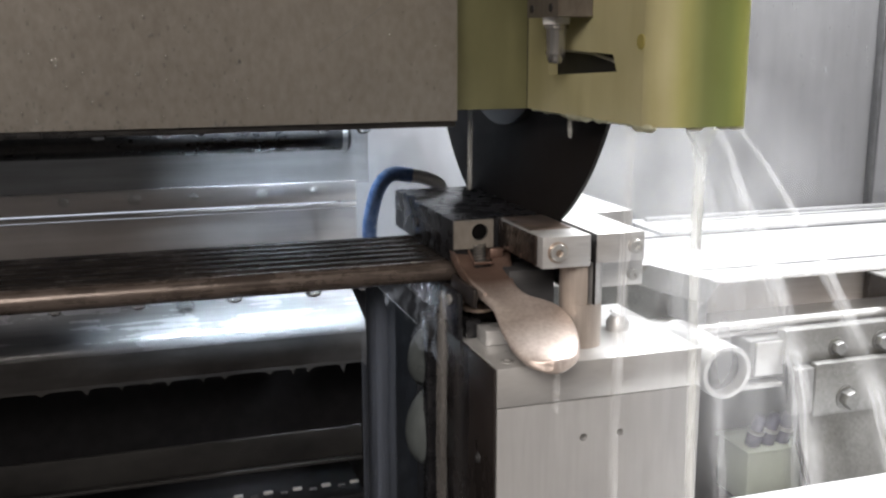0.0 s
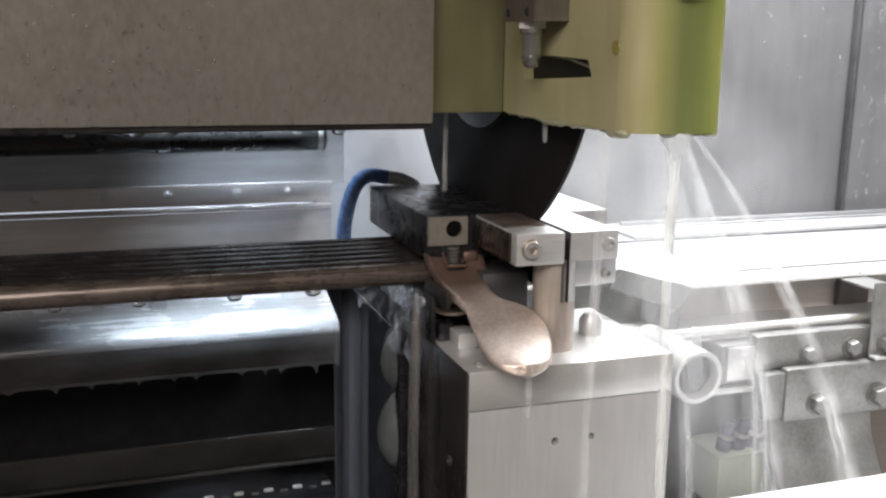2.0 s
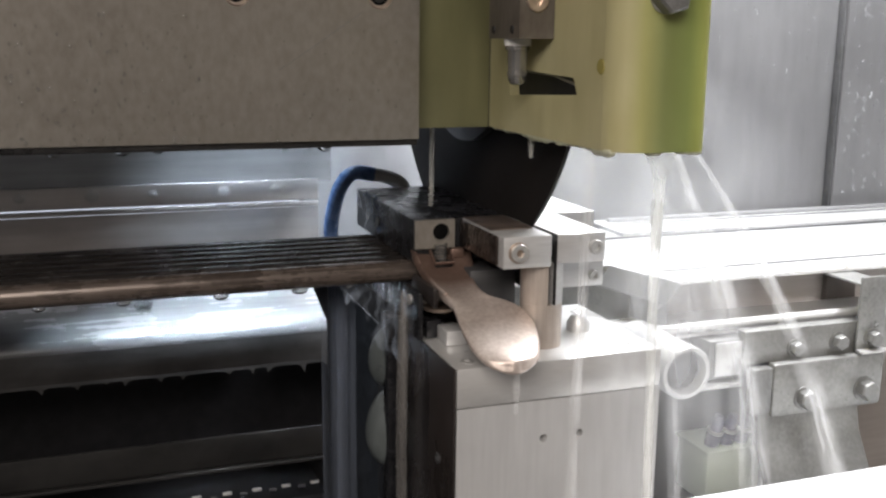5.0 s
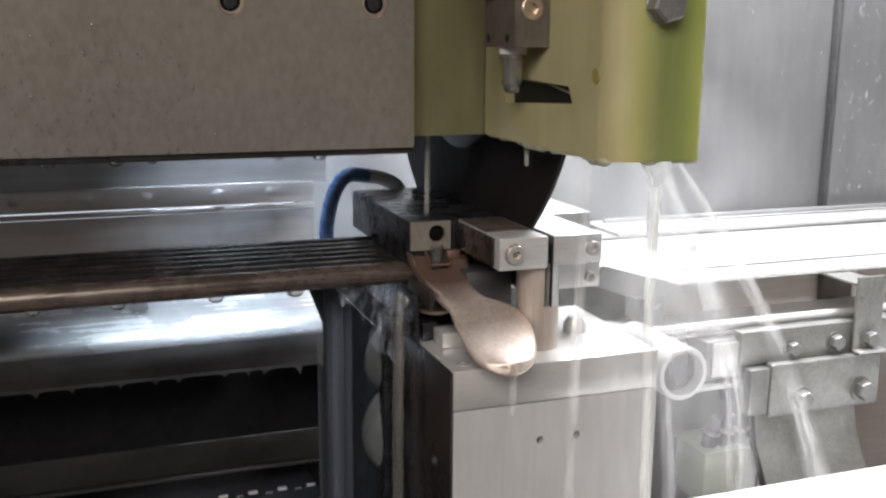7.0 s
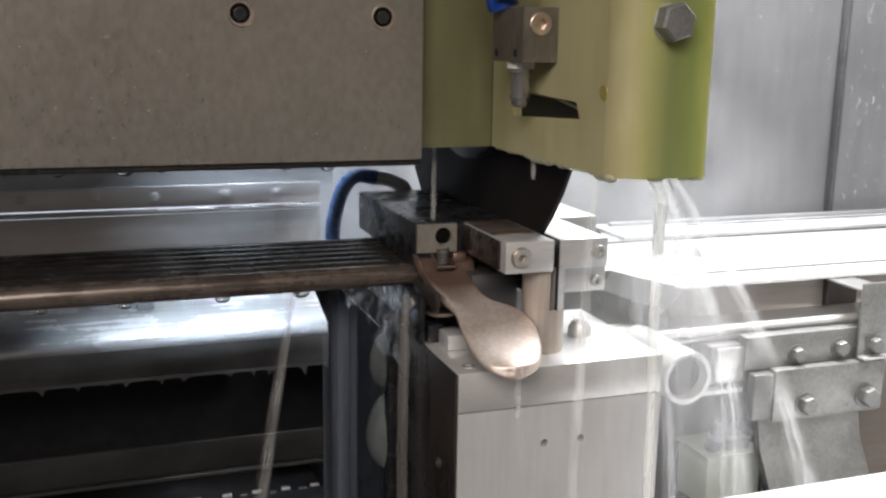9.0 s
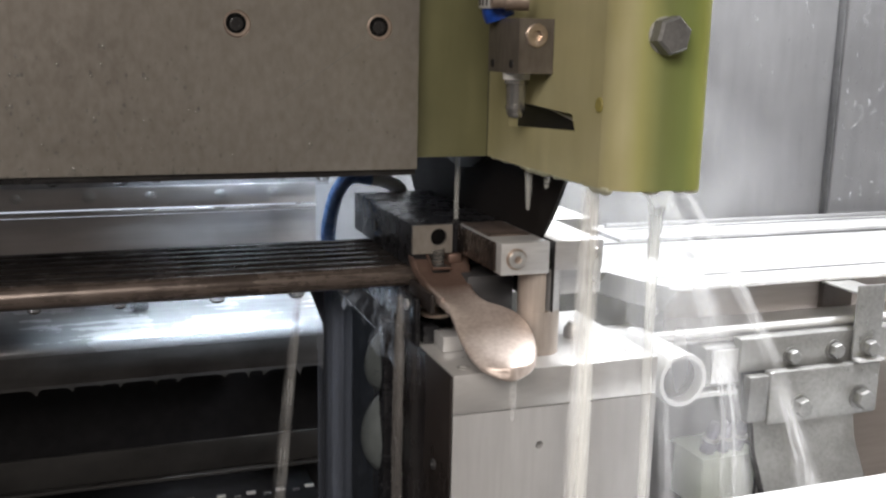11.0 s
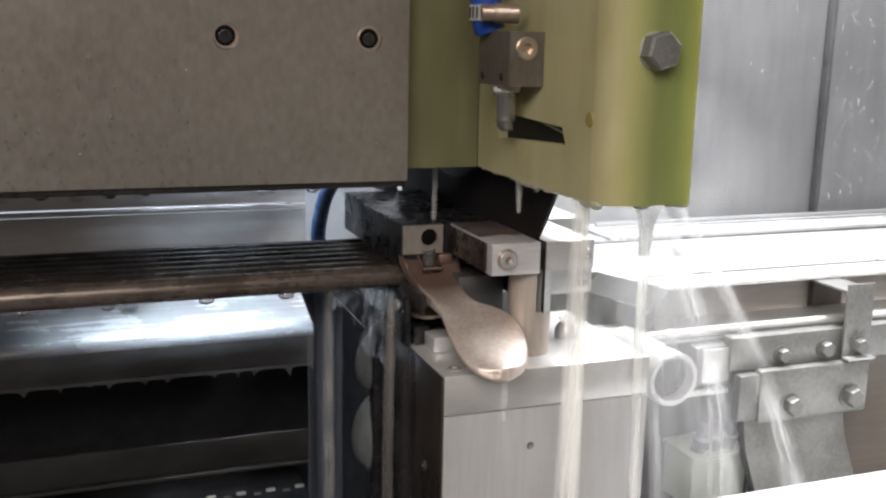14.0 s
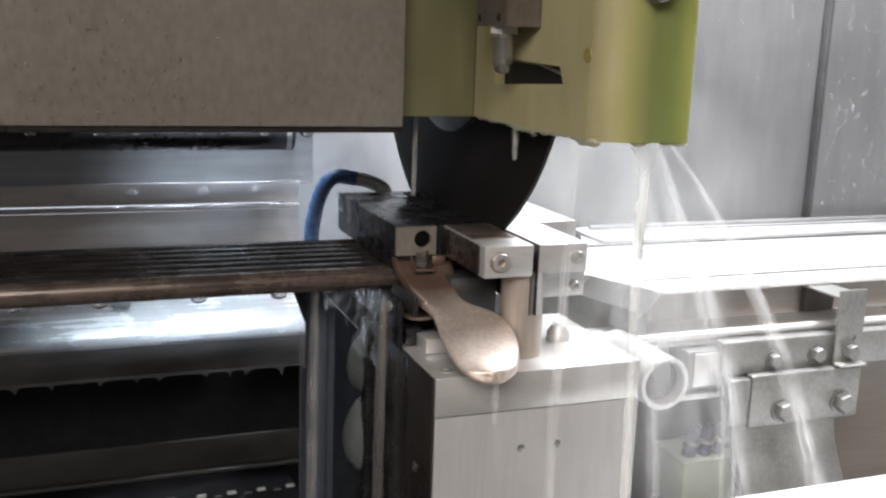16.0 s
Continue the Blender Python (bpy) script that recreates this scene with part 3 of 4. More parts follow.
    part("shelf", box(0.418, 1.39, 0.200, 0.262, 0.1115, 0.1148, 0.0006), RAIL, rail)
    # bolted carrier plates
    car = thing("bolted_carrier", (0.6, 0.18, 0.05), "grey steel carrier plates with hexagon bolts", "carrier")
    part("upper_plate", box(0.520, 1.38, 0.180, 0.192, 0.0880, 0.1180, 0.0012), CARRIER, car)
    part("lower_plate", box(0.5440, 0.6640, 0.168, 0.1795, 0.0410, 0.0900, 0.0035), CARRIER, car)
    ap = extruded([(0.172, 0.046), (0.166, 0.020), (0.148, -0.012), (0.140, -0.030)], 0.532, 0.640, 0.003)
    part("apron", ap, CARRIER, car, "sloping sheet apron")
    # dark strip drawn in place of the dark gap beside the apron
    part("dark_edge", extruded([(0.1715, 0.046), (0.1655, 0.020), (0.1475, -0.012), (0.1395, -0.030)], 0.5282, 0.5318, 0.0035), DARK, car, "dark strip standing for the gap beside the apron")
    part("side_cheek", box(0.5235, 0.5440, 0.169, 0.1795, 0.045, 0.087, 0.002), BOLT, car)
    for x, z, y, a in ((0.5725, 0.0993, 0.180, 0.0115), (0.6191, 0.1010, 0.180, 0.0125), (0.577, 0.0566, 0.168, 0.0150), (0.6425, 0.0580, 0.168, 0.0160), (0.715, 0.102, 0.180, 0.0125), (0.80, 0.1030, 0.180, 0.0125)):
        bolt = part("hexagon_bolt", hex_head((x, y - 0.0012, z), (0, -1, 0), a, a * 0.55), BOLT, car)
        part("washer", lathe((x, y, z), (0, -1, 0), [(0, a * 0.72), (0.0012, a * 0.70)], 28), BOLT, bolt)
    br = thing("hanging_bracket", (0.655, 0.19, 0.10), "bent strip bracket hanging from the tray", "bracket")
    part("strip", box(0.6340, 0.6640, 0.1725, 0.1755, 0.0915, 0.1600, 0.001), CARRIER, br)
    part("foot", box(0.6340, 0.6640, 0.1640, 0.1725, 0.0915, 0.0940, 0.0006), STEEL, br)
    part("hook", box(0.6340, 0.6640, 0.1757, 0.2220, 0.1518, 0.1540, 0.0006), CARRIER, br)
    bolt = part("hexagon_bolt", hex_head((0.650, 0.1713, 0.1035), (0, -1, 0), 0.0125, 0.007), BOLT, br)
    part("washer", lathe((0.650, 0.1725, 0.1035), (0, -1, 0), [(0, 0.009), (0.0012, 0.0088)], 28), BOLT, bolt)
    rnd = random.Random(31)
    for i in range(16):
        k = rnd.uniform(0.5, 1.1)
        part("clinging_drop", bead((rnd.uniform(0.637, 0.661), 0.1722, rnd.uniform(0.108, 0.152)), 0.0016 * k, 0.0009, 0.0020 * k, None, 8, 6), DROP, br, "small coolant drop")
    for i in range(22):
        k = rnd.uniform(0.5, 1.1)
        part("clinging_drop", bead((rnd.uniform(0.549, 0.660), 0.1677, rnd.uniform(0.046, 0.086)), 0.0014 * k, 0.0008, 0.0018 * k, None, 8, 6), DROP, car, "small coolant drop")
    # open tube end
    tb = thing("open_pipe", (0.406, 0.10, 0.10), "open end of a thick grey pipe", "pipe")
    bm = bmesh.new()
    rings = []
    for s, r in ((0.075, 0.0207), (0.001, 0.0207), (0.0, 0.0201), (0.0, 0.0170), (0.001, 0.0165), (0.070, 0.0165)):
        rings.append([bm.verts.new((0.4090 + r * math.cos(2 * math.pi * k / 48), 0.10 + s, 0.1190 + r * math.sin(2 * math.pi * k / 48))) for k in range(48)])
    for p, q in zip(rings, rings[1:]):
        for k in range(48):
            bm.faces.new((p[k], p[(k + 1) % 48], q[(k + 1) % 48], q[k]))
    part("wall", bm, STEEL, tb)
    # black disc added inside the pipe to darken its interior
    part("pipe_shade", lathe((0.4090, 0.110, 0.1190), (0, 1, 0), [(0, 0.0164), (0.004, 0.0164)], 40), BLACK, tb)
    # box section and fittings below
    bx = thing("switch_box", (0.51, 0.19, 0.08), "small pale square switch box", "box")
    part("housing", box(0.4890, 0.5270, 0.186, 0.235, 0.0755, 0.1105, 0.0015), BOLT, bx)
    part("cover", box(0.4940, 0.5220, 0.1835, 0.1858, 0.0790, 0.1090, 0.0008), STEEL, bx, "pale cover")
    part("foot_rail", box(0.452, 0.520, 0.180, 0.20, 0.0690, 0.0730, 0.0008), BRIGHT, bx)
    for k in range(3):
        v = thing("hose_fitting", (0.511 + 0.015 * k, 0.205, 0.01), "shiny violet grey hose fitting", "fitting", "fittings under the pipe")
        part("body", lathe((0.5110 + 0.0150 * k, 0.205, 0.0065), (0.1, -0.2, 1), [(0, 0.0068), (0.012, 0.0072), (0.014, 0.0058), (0.026, 0.0055), (0.030, 0.004)], 18), VIOLET, v)
        part("collar", lathe((0.5122 + 0.0150 * k, 0.2026, 0.0190), (0.1, -0.2, 1), [(0, 0.0076), (0.003, 0.0076)], 18), BRIGHT, v)
    gb = thing("junction_block", (0.53, 0.2, -0.04), "pale green plastic junction block", "block")
    part("body", box(0.499, 0.556, 0.192, 0.24, -0.045, 0.0030, 0.003), PALE_GREEN, gb)
    part("lid", box(0.497, 0.558, 0.190, 0.242, 0.0034, 0.0062, 0.001), PALE_GREEN, gb)
    # sump rim in the foreground
    rim = thing("sump_rim", (0.5, 0.1, -0.03), "white lit rim sheet of the sump", "sheet")
    part("rim_sheet", box(0.36, 1.38, -0.24, 0.1290, -0.0070, -0.0028, 0.001), TRAY, rim)
    part("rim_edge", box(0.36, 1.38, 0.1292, 0.1340, -0.0070, -0.0018, 0.001), TRAY, rim)


back_walls()
workshop()
left_background()
outfeed_side()


# ---- fixture block with its clamp ----
def fixture_block():
    t = thing("fixture_block", (0.255, 0.06, -0.19), "ground steel fixture block with a top plate", "block")
    part("body", holed_box(0.1882, 0.3218, 0.0, 0.110, -0.19, 0.1528, [(0.2435, 0.1288, 0.0024, 0.012), (0.2675, 0.1292, 0.0022, 0.012)]), STEEL_V, t)
    part("top_plate", box(0.1880, 0.3215, -0.0002, 0.110, 0.1534, 0.1772, 0.0007), TOP_STEEL, t)
    for x, y in ((0.3105, 0.015), (0.3105, 0.092), (0.1985, 0.012)):
        part("countersunk_screw", socket_head((x, y, 0.1766), (0, 0, 1), 0.0042, 0.0012, 0.0021), BRIGHT, t)
    side = part("side_rail", box(0.1862, 0.1878, 0.0004, 0.1095, -0.19, 0.1766, 0.0005), OILED, t, "black oiled side plate")
    for y, z in ((0.026, 0.113),):
        part("side_screw", socket_head((0.1862, y, z), (-1, 0, 0), 0.0034, 0.001, 0.0018), DULL, side)
    return t


def lower_jaw():
    t = thing("lower_jaw", (0.22, 0.13, 0.178), "dark steel lower jaw under the tubes", "jaw")
    part("rest", box(0.1905, 0.2510, 0.0930, 0.215, 0.1775, 0.2050, 0.001), JAW_DARK, t)
    part("front_block", box(0.2190, 0.2500, 0.0610, 0.0925, 0.1775, 0.2190, 0.0008), DULL, t)
    part("stop_block", box(0.1965, 0.2110, 0.0420, 0.0600, 0.1775, 0.1868, 0.0008), STEEL, t, "small bright stop block")
    part("spacer", box(0.1900, 0.2000, 0.0605, 0.0920, 0.1775, 0.1890, 0.0008), JAW_DARK, t)
    part("pivot_plate", box(0.1830, 0.1865, 0.0560, 0.0900, 0.1780, 0.2080, 0.0012), JAW_DARK, t)
    part("pivot_pin", lathe((0.1815, 0.072, 0.2010), (1, 0, 0), [(0, 0.0035), (0.028, 0.0035)], 18), BRIGHT, t)
    part("spring_washer", lathe((0.200, 0.066, 0.1950), (0, 0, 1), [(0, 0.010), (0.0018, 0.010)], 28), RIM_COPPER, t)
    return t


def clamp():
    """Upper jaws, lifted to let the tubes pass."""
    t = thing("upper_clamp", (0.2545, 0.05, 0.17), "steel upper clamp with a slot for the wheel", "clamp")
    lj = part("tube_jaw", box(0.1890, 0.2516, 0.0852, 0.2270, 0.2210, 0.2490, 0.0008), JAW_DARK, t, "blackened jaw over the tubes")
    part("face_plate", holed_box(0.1892, 0.2158, 0.0820, 0.0850, 0.2305, 0.2488, [(0.2065, 0.2410, 0.0055, 0.0026)]), PLATE, lj, "bright front face with a round hole")
    # black disc at the shallow hole's bottom makes it look deep and unlit
    part("bore", lathe((0.2065, 0.0845, 0.2410), (0, -1, 0), [(0, 0.0054), (0.0004, 0.0054)], 24), HOLE, lj, "black disc for the shade in the hole")
    part("side_screw", lathe((0.1892, 0.168, 0.2340), (-1, 0, 0), [(0, 0.0042), (0.0010, 0.004)], 20), DARK, lj)
    hl = part("front_jaw", box(0.2217, 0.2529, 0.0160, 0.0850, 0.2297, 0.2488, 0.0007), STEEL, t)
    part("wear_strip", box(0.2196, 0.2216, 0.0230, 0.0840, 0.2310, 0.2482, 0.0005), WEAR, hl, "dark burnished side strip")
    part("top_strip", box(0.2222, 0.2500, 0.0380, 0.0845, 0.2489, 0.2496, 0.0002), JAW_COPPER, hl, "copper tinted top strip")
    s = part("cap_screw", socket_head((0.2313, 0.0160, 0.2393), (0, -1, 0), 0.0054, 0.0030, 0.0026), BRIGHT, hl)
    part("washer", lathe((0.2313, 0.0160, 0.2393), (0, -1, 0), [(0, 0.0064), (0.0010, 0.0063)], 32), RIM_COPPER, s)
    hr = part("outer_jaw", box(0.2566, 0.2885, 0.0160, 0.2000, 0.2310, 0.2488, 0.0007), STEEL, t)
    # thin dark plate puts the slot's shade on the jaw's inner side
    part("slot_side_shade", box(0.2561, 0.2565, 0.0163, 0.1900, 0.2052, 0.2486, 0.0001), DARK, hr, "dark plate for the shade in the wheel slot")
    part("rear_shoulder", box(0.2888, 0.3175, 0.0850, 0.2000, 0.2340, 0.2490, 0.0007), STEEL, hr)
    for x, y, z, r in ((0.2816, 0.0160, 0.2402, 0.0044), (0.2965, 0.0450, 0.2150, 0.0036)):
        part("cap_screw", socket_head((x, y, z), (0, -1, 0), r, 0.003, r * 0.48), BRIGHT, hr)
    part("under_plate", box(0.2566, 0.3040, 0.0450, 0.1900, 0.2080, 0.2307, 0.0007), STEEL, hr)
    # split round column
    bm = lathe((0.2545, 0.0325, 0.1700), (0, 0, 1), [(0, 0.0130), (0.0345, 0.0130)], 56)
    part("column", bm, COLUMN, t, "round steel column with a warm sheen")
    for side in (-1, 1):
        bm = bmesh.new()
        ring = []
        a0 = math.asin(0.0015 / 0.0130)
        for k in range(29):
            a = -math.pi / 2 + a0 + (math.pi - 2 * a0) * k / 28
            ring.append((0.2545 + side * 0.0130 * math.cos(a), 0.0325 + 0.0130 * math.sin(a)))
        lo = [bm.verts.new((x, y, 0.2046)) for x, y in ring]
        hi = [bm.verts.new((x, y, 0.2296 if side < 0 else 0.2308)) for x, y in ring]
        bm.faces.new(lo), bm.faces.new(hi)
        for i in range(29):
            bm.faces.new((lo[i], lo[(i + 1) % 29], hi[(i + 1) % 29], hi[i]))
        part("column_half", bm, COLUMN if side < 0 else STEEL, t)
    part("round_nut", lathe((0.2910, 0.052, 0.1705), (0, 0, 1), [(0, 0.0075), (0.0120, 0.0075), (0.0165, 0.0045)], 28), STEEL, t)
    return t


def lever():
    t = thing("thumb_lever", (0.2, 0.06, 0.18), "worn bronze thumb lever under the jaw", "lever")
    rows = ((0.0900, 0.1890, 0.2280, 0.2275), (0.0840, 0.1887, 0.2282, 0.2254), (0.0740, 0.1906, 0.2262, 0.2182), (0.0580, 0.1925, 0.2209, 0.2127), (0.0440, 0.1968, 0.2235, 0.2078),
            (0.0370, 0.1985, 0.2340, 0.2052), (0.0300, 0.1980, 0.2412, 0.2024), (0.0170, 0.1966, 0.2436, 0.1972), (0.0010, 0.1962, 0.2395, 0.1920), (-0.0080, 0.1974, 0.2348, 0.1894), (-0.0120, 0.1988, 0.2330, 0.1882), (-0.0155, 0.2009, 0.2301, 0.1873), (-0.0182, 0.2038, 0.2264, 0.1865), (-0.0201, 0.2072, 0.2222, 0.1859), (-0.0211, 0.2108, 0.2180, 0.1856))
    keys = [Vector((a, b, c)) for _, a, b, c in rows]
    fine = curve_points(keys, 4)
    ys = curve_points([(y, 0, 0) for y, *_ in rows], 4)
    rings = []
    bm = bmesh.new()
    for v, yv in zip(fine, ys):
        xl, xr, z = v
        y = yv.x
        mid, hw = (xl + xr) / 2, (xr - xl) / 2
        lobe = max(0.0, min(1.0, (0.044 - y) / 0.02))
        soft = 0.45 + 0.10 * lobe
        ring = []
        for k in range(28):
            a = 2 * math.pi * k / 28
            c, s = math.cos(a), math.sin(a)
            px = mid + hw * math.copysign(abs(c) ** soft, c)
            u = (px - mid) / hw
            top = 0.0013 * lobe * (1 - u * u) + 0.0024 * (1 - lobe) * abs(u) ** 3
            pz = z + top if s > 0 else z - 0.0055 - 0.0012 * max(0.0, min(1.0, (0.012 - y) / 0.03))
            pz = z - 0.0026 + (pz - z + 0.0026) * abs(s) ** soft
            py = y - (0.0012 if s < 0 else 0) * lobe
            ring.append(bm.verts.new((px, py, pz)))
        rings.append(ring)
    for p, q in zip(rings, rings[1:]):
        for k in range(28):
            bm.faces.new((p[k], p[(k + 1) % 28], q[(k + 1) % 28], q[k]))
    # the tip is rounded over
    mid = sum((v.co for v in rings[-1]), Vector()) / 28
    for k, out in ((0.70, 0.0006), (0.30, 0.0009)):
        ring = [bm.verts.new(mid + (v.co - mid) * k + Vector((0, -out, 0))) for v in rings[len(rings) - 1 if k == 0.70 else -2]]
        rings.append(ring)
        p = rings[-2]
        for j in range(28):
            bm.faces.new((p[j], p[(j + 1) % 28], ring[(j + 1) % 28], ring[j]))
    bm.faces.new(rings[0]), bm.faces.new(rings[-1][::-1])
    paddle = part("paddle", bm, BRONZE, t, "worn cast bronze paddle, painted darker in the jaw's shade")
    paddle.data.set_sharp_from_angle(angle=radians(75))
    part("pocket", box(0.2005, 0.2120, 0.0745, 0.0850, 0.2195, 0.2232, 0.0006), DARK, t, "dark square pocket round the spring")
    part("pocket_rim", tube([(0.2000, 0.0850, 0.2290), (0.2002, 0.0745, 0.2222), (0.2122, 0.0742, 0.2222), (0.2124, 0.0850, 0.2290)], 0.0011, 8), BRONZE, t, "worn rim of the spring pocket")
    part("side_tab", box(0.2128, 0.2225, 0.0800, 0.0850, 0.2235, 0.2300, 0.0016), BRONZE, t)
    pts = [(0.2055 + 0.0036 * math.cos(a), 0.0800 + 0.0036 * math.sin(a), 0.2215 + 0.0120 * a / (2 * math.pi * 6)) for a in [2 * math.pi * 6 * i / 144 for i in range(145)]]
    part("spring", tube(pts, 0.0008, 6), CHROME, t, "small steel coil spring")
    part("raised_edge", tube(curve_points([(0.1892, 0.0880, 0.2280), (0.1900, 0.0800, 0.2262), (0.1908, 0.0730, 0.2203), (0.1928, 0.0580, 0.2146), (0.1968, 0.0450, 0.2098)], 5), 0.0013, 8), BRONZE, t, "worn bright edge")
    part("link_arm", box(0.1880, 0.1912, 0.0420, 0.0860, 0.2020, 0.2140, 0.0014), OILED, t)
    return t


fixture_block()
lower_jaw()
upper_clamp = clamp()
lever()


# ---- tubes being cut ----
def tubes():
    out = []
    for i in range(7):
        y = 0.1000 + 0.0149 * i
        t = thing("steel_tube", (-0.2, y, 0.2131), "oily brown steel tube in a row under the jaw", "tube", "tubes in the clamp")
        bm = bmesh.new()
        rings = []
        for x, r in ((-0.60, 0.0050), (-0.60, 0.0072), (0.2512, 0.0072), (0.2517, 0.0068), (0.2517, 0.0050), (0.20, 0.0050)):
            rings.append([bm.verts.new((x, y + r * math.cos(2 * math.pi * k / 28), 0.2131 + r * math.sin(2 * math.pi * k / 28))) for k in range(28)])
        for p, q in zip(rings, rings[1:]):
            for k in range(28):
                bm.faces.new((p[k], p[(k + 1) % 28], q[(k + 1) % 28], q[k]))
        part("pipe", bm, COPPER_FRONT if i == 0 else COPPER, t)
        if i == 0:
            for x, s in ((0.118, 1.1), (0.069, 1.0), (0.012, 0.9), (-0.035, 0.8), (0.150, 0.5)):
                part("drop", bead((x, y - 0.001, 0.2054), 0.0050 * s, 0.003, 0.0028 * s), DROP, t, "coolant drop clinging below")
        out.append(t)
    return out


tube_row = tubes()
# larger drop lying on the trough
solo("trough_drop", bead((0.0322, 0.3180, 0.1470), 0.0080, 0.006, 0.0058), DROP, "large clear coolant drop on the trough", "drop")


# ---- head with the wheel ----
def wall_with_slot(x, thick, y0, y1, z0, z1, quad):
    bm = bmesh.new()
    outer = [(y0, z0), (y1, z0), (y1, z1), (y0, z1)]
    a = [[bm.verts.new((xx, y, z)) for y, z in outer] for xx in (x, x + thick)]
    b = [[bm.verts.new((xx, y, z)) for y, z in quad] for xx in (x, x + thick)]
    for i in range(4):
        j = (i + 1) % 4
        bm.faces.new((a[0][i], a[0][j], b[0][j], b[0][i]))
        bm.faces.new((a[1][i], a[1][j], b[1][j], b[1][i]))
        bm.faces.new((a[0][i], a[0][j], a[1][j], a[1][i]))
        bm.faces.new((b[0][i], b[0][j], b[1][j], b[1][i]))
    return bm


def grinding_head():
    t = thing("cutting_head", (0.2, 0.0, 0.30), "cut-off head with a green plastic wheel guard", "machine head")
    pl = part("slide_plate", box(-0.55, 0.1842, 0.0600, 0.0760, 0.2985, 0.62, 0.0008), PLATE, t, "stained grey steel slide plate")
    part("rubber_edge", box(-0.55, 0.1838, 0.0625, 0.0740, 0.2948, 0.2984, 0.0006), DARK, pl)
    for x in (0.0790, 0.1600):
        rim = part("counterbore", lathe((x, 0.0601, 0.3808), (0, -1, 0), [(0, 0.0076), (0.0008, 0.0066)], 32), RIM_COPPER, pl)
        # black disc for the hole's shade, off-centre to leave a bright crescent
        part("recess", lathe((x - 0.0007, 0.0594, 0.3812), (0, -1, 0), [(0, 0.0056), (0.0002, 0.0056)], 28), HOLE, rim)
        part("socket_screw", socket_head((x - 0.0005, 0.0591, 0.3808), (0, -1, 0), 0.0036, 0.0006, 0.0022), DARK, rim)
    part("scratch", tube([(0.1010, 0.0600, 0.3390), (0.1230, 0.0600, 0.3535), (0.1500, 0.0600, 0.3720)], 0.00014, 5), CARRIER, pl, "fine bright scratch")
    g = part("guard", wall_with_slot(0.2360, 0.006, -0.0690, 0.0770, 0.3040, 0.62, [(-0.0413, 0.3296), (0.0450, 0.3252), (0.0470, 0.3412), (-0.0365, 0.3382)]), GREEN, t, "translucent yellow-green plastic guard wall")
    # rounded corner and the front of the guard
    ring = []
    for k in range(9):
        a = math.pi + (math.pi / 2) * k / 8
        ring.append((0.2520 + 0.0160 * math.cos(a), -0.0692 + 0.0160 * math.sin(a)))
    ring += [(0.2790, -0.0852)]
    for k in range(1, 5):
        a = -math.pi / 2 + (math.pi / 2) * k / 4
        ring.append((0.2790 + 0.0085 * math.cos(a), -0.0767 + 0.0085 * math.sin(a)))
    ring += [(0.2875, 0.22), (0.2815, 0.22), (0.2815, -0.0790), (0.2530, -0.0790), (0.2455, -0.0755), (0.2422, -0.0692)]
    bm = bmesh.new()
    lo = [bm.verts.new((x, y, 0.3040)) for x, y in ring]
    hi = [bm.verts.new((x, y, 0.62)) for x, y in ring]
    n = len(ring)
    for i in range(n):
        bm.faces.new((lo[i], lo[(i + 1) % n], hi[(i + 1) % n], hi[i]))
    bm.faces.new(lo[::-1]), bm.faces.new(hi)
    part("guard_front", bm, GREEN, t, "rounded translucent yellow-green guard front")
    # unseen box added to keep the lamps off lever, jaws and tubes
    part("carriage_body", box(-0.55, 0.2350, 0.0840, 0.2450, 0.3500, 0.62, 0.002), DARK, t, "unseen dark carriage body added behind the slide plate to shade the clamp")
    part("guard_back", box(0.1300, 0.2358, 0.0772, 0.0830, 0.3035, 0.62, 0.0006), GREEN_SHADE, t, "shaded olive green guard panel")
    part("drain_hole", lathe((0.2362, -0.0656, 0.3446), (-1, 0, 0), [(0, 0.0040), (0.0006, 0.0036)], 22), YELLOW, g)
    # black sheet gives the slot its dark inside
    part("slot_dark_sheet", box(0.2425, 0.2470, -0.060, 0.060, 0.3150, 0.3520, 0.0004), BLACK, t, "black sheet added behind the slot for its dark inside")
    # bright strip stands in for a glint across the slot
    part("slot_glint", tube([(0.2420, 0.040, 0.3400), (0.2420, 0.0, 0.3385), (0.2420, -0.0380, 0.3330)], 0.0009, 6), BRIGHT, t, "thin bright strip for the glint in the slot")
    b = part("hexagon_bolt", hex_head((0.2582, -0.0868, 0.3785), (0, -1, 0), 0.0162, 0.0085), BOLT, t)
    part("bolt_washer", lathe((0.2582, -0.0852, 0.3785), (0, -1, 0), [(0, 0.0088), (0.0015, 0.0088)], 32), STEEL, b)
    part("side_screw", lathe((0.2876, -0.055, 0.3275), (1, 0, 0), [(0, 0.004), (0.003, 0.0036)], 18), DARK, t)
    # coolant inlet
    bl = part("inlet_block", holed_box(0.2155, 0.2358, -0.0124, 0.0296, 0.3578, 0.3866, [(0.2255, 0.3777, 0.0046, 0.004)]), BLOCK_STEEL, t, "square steel coolant inlet block")
    part("plug_screw", socket_head((0.2255, -0.0110, 0.3777), (0, -1, 0), 0.0062, 0.0026, 0.0030), RIM_COPPER, bl)
    for y in (0.0230, -0.0030):
        part("pin_hole", lathe((0.2155, y, 0.3625), (-1, 0, 0), [(0, 0.0024), (0.0004, 0.0022)], 16), BLACK, bl)
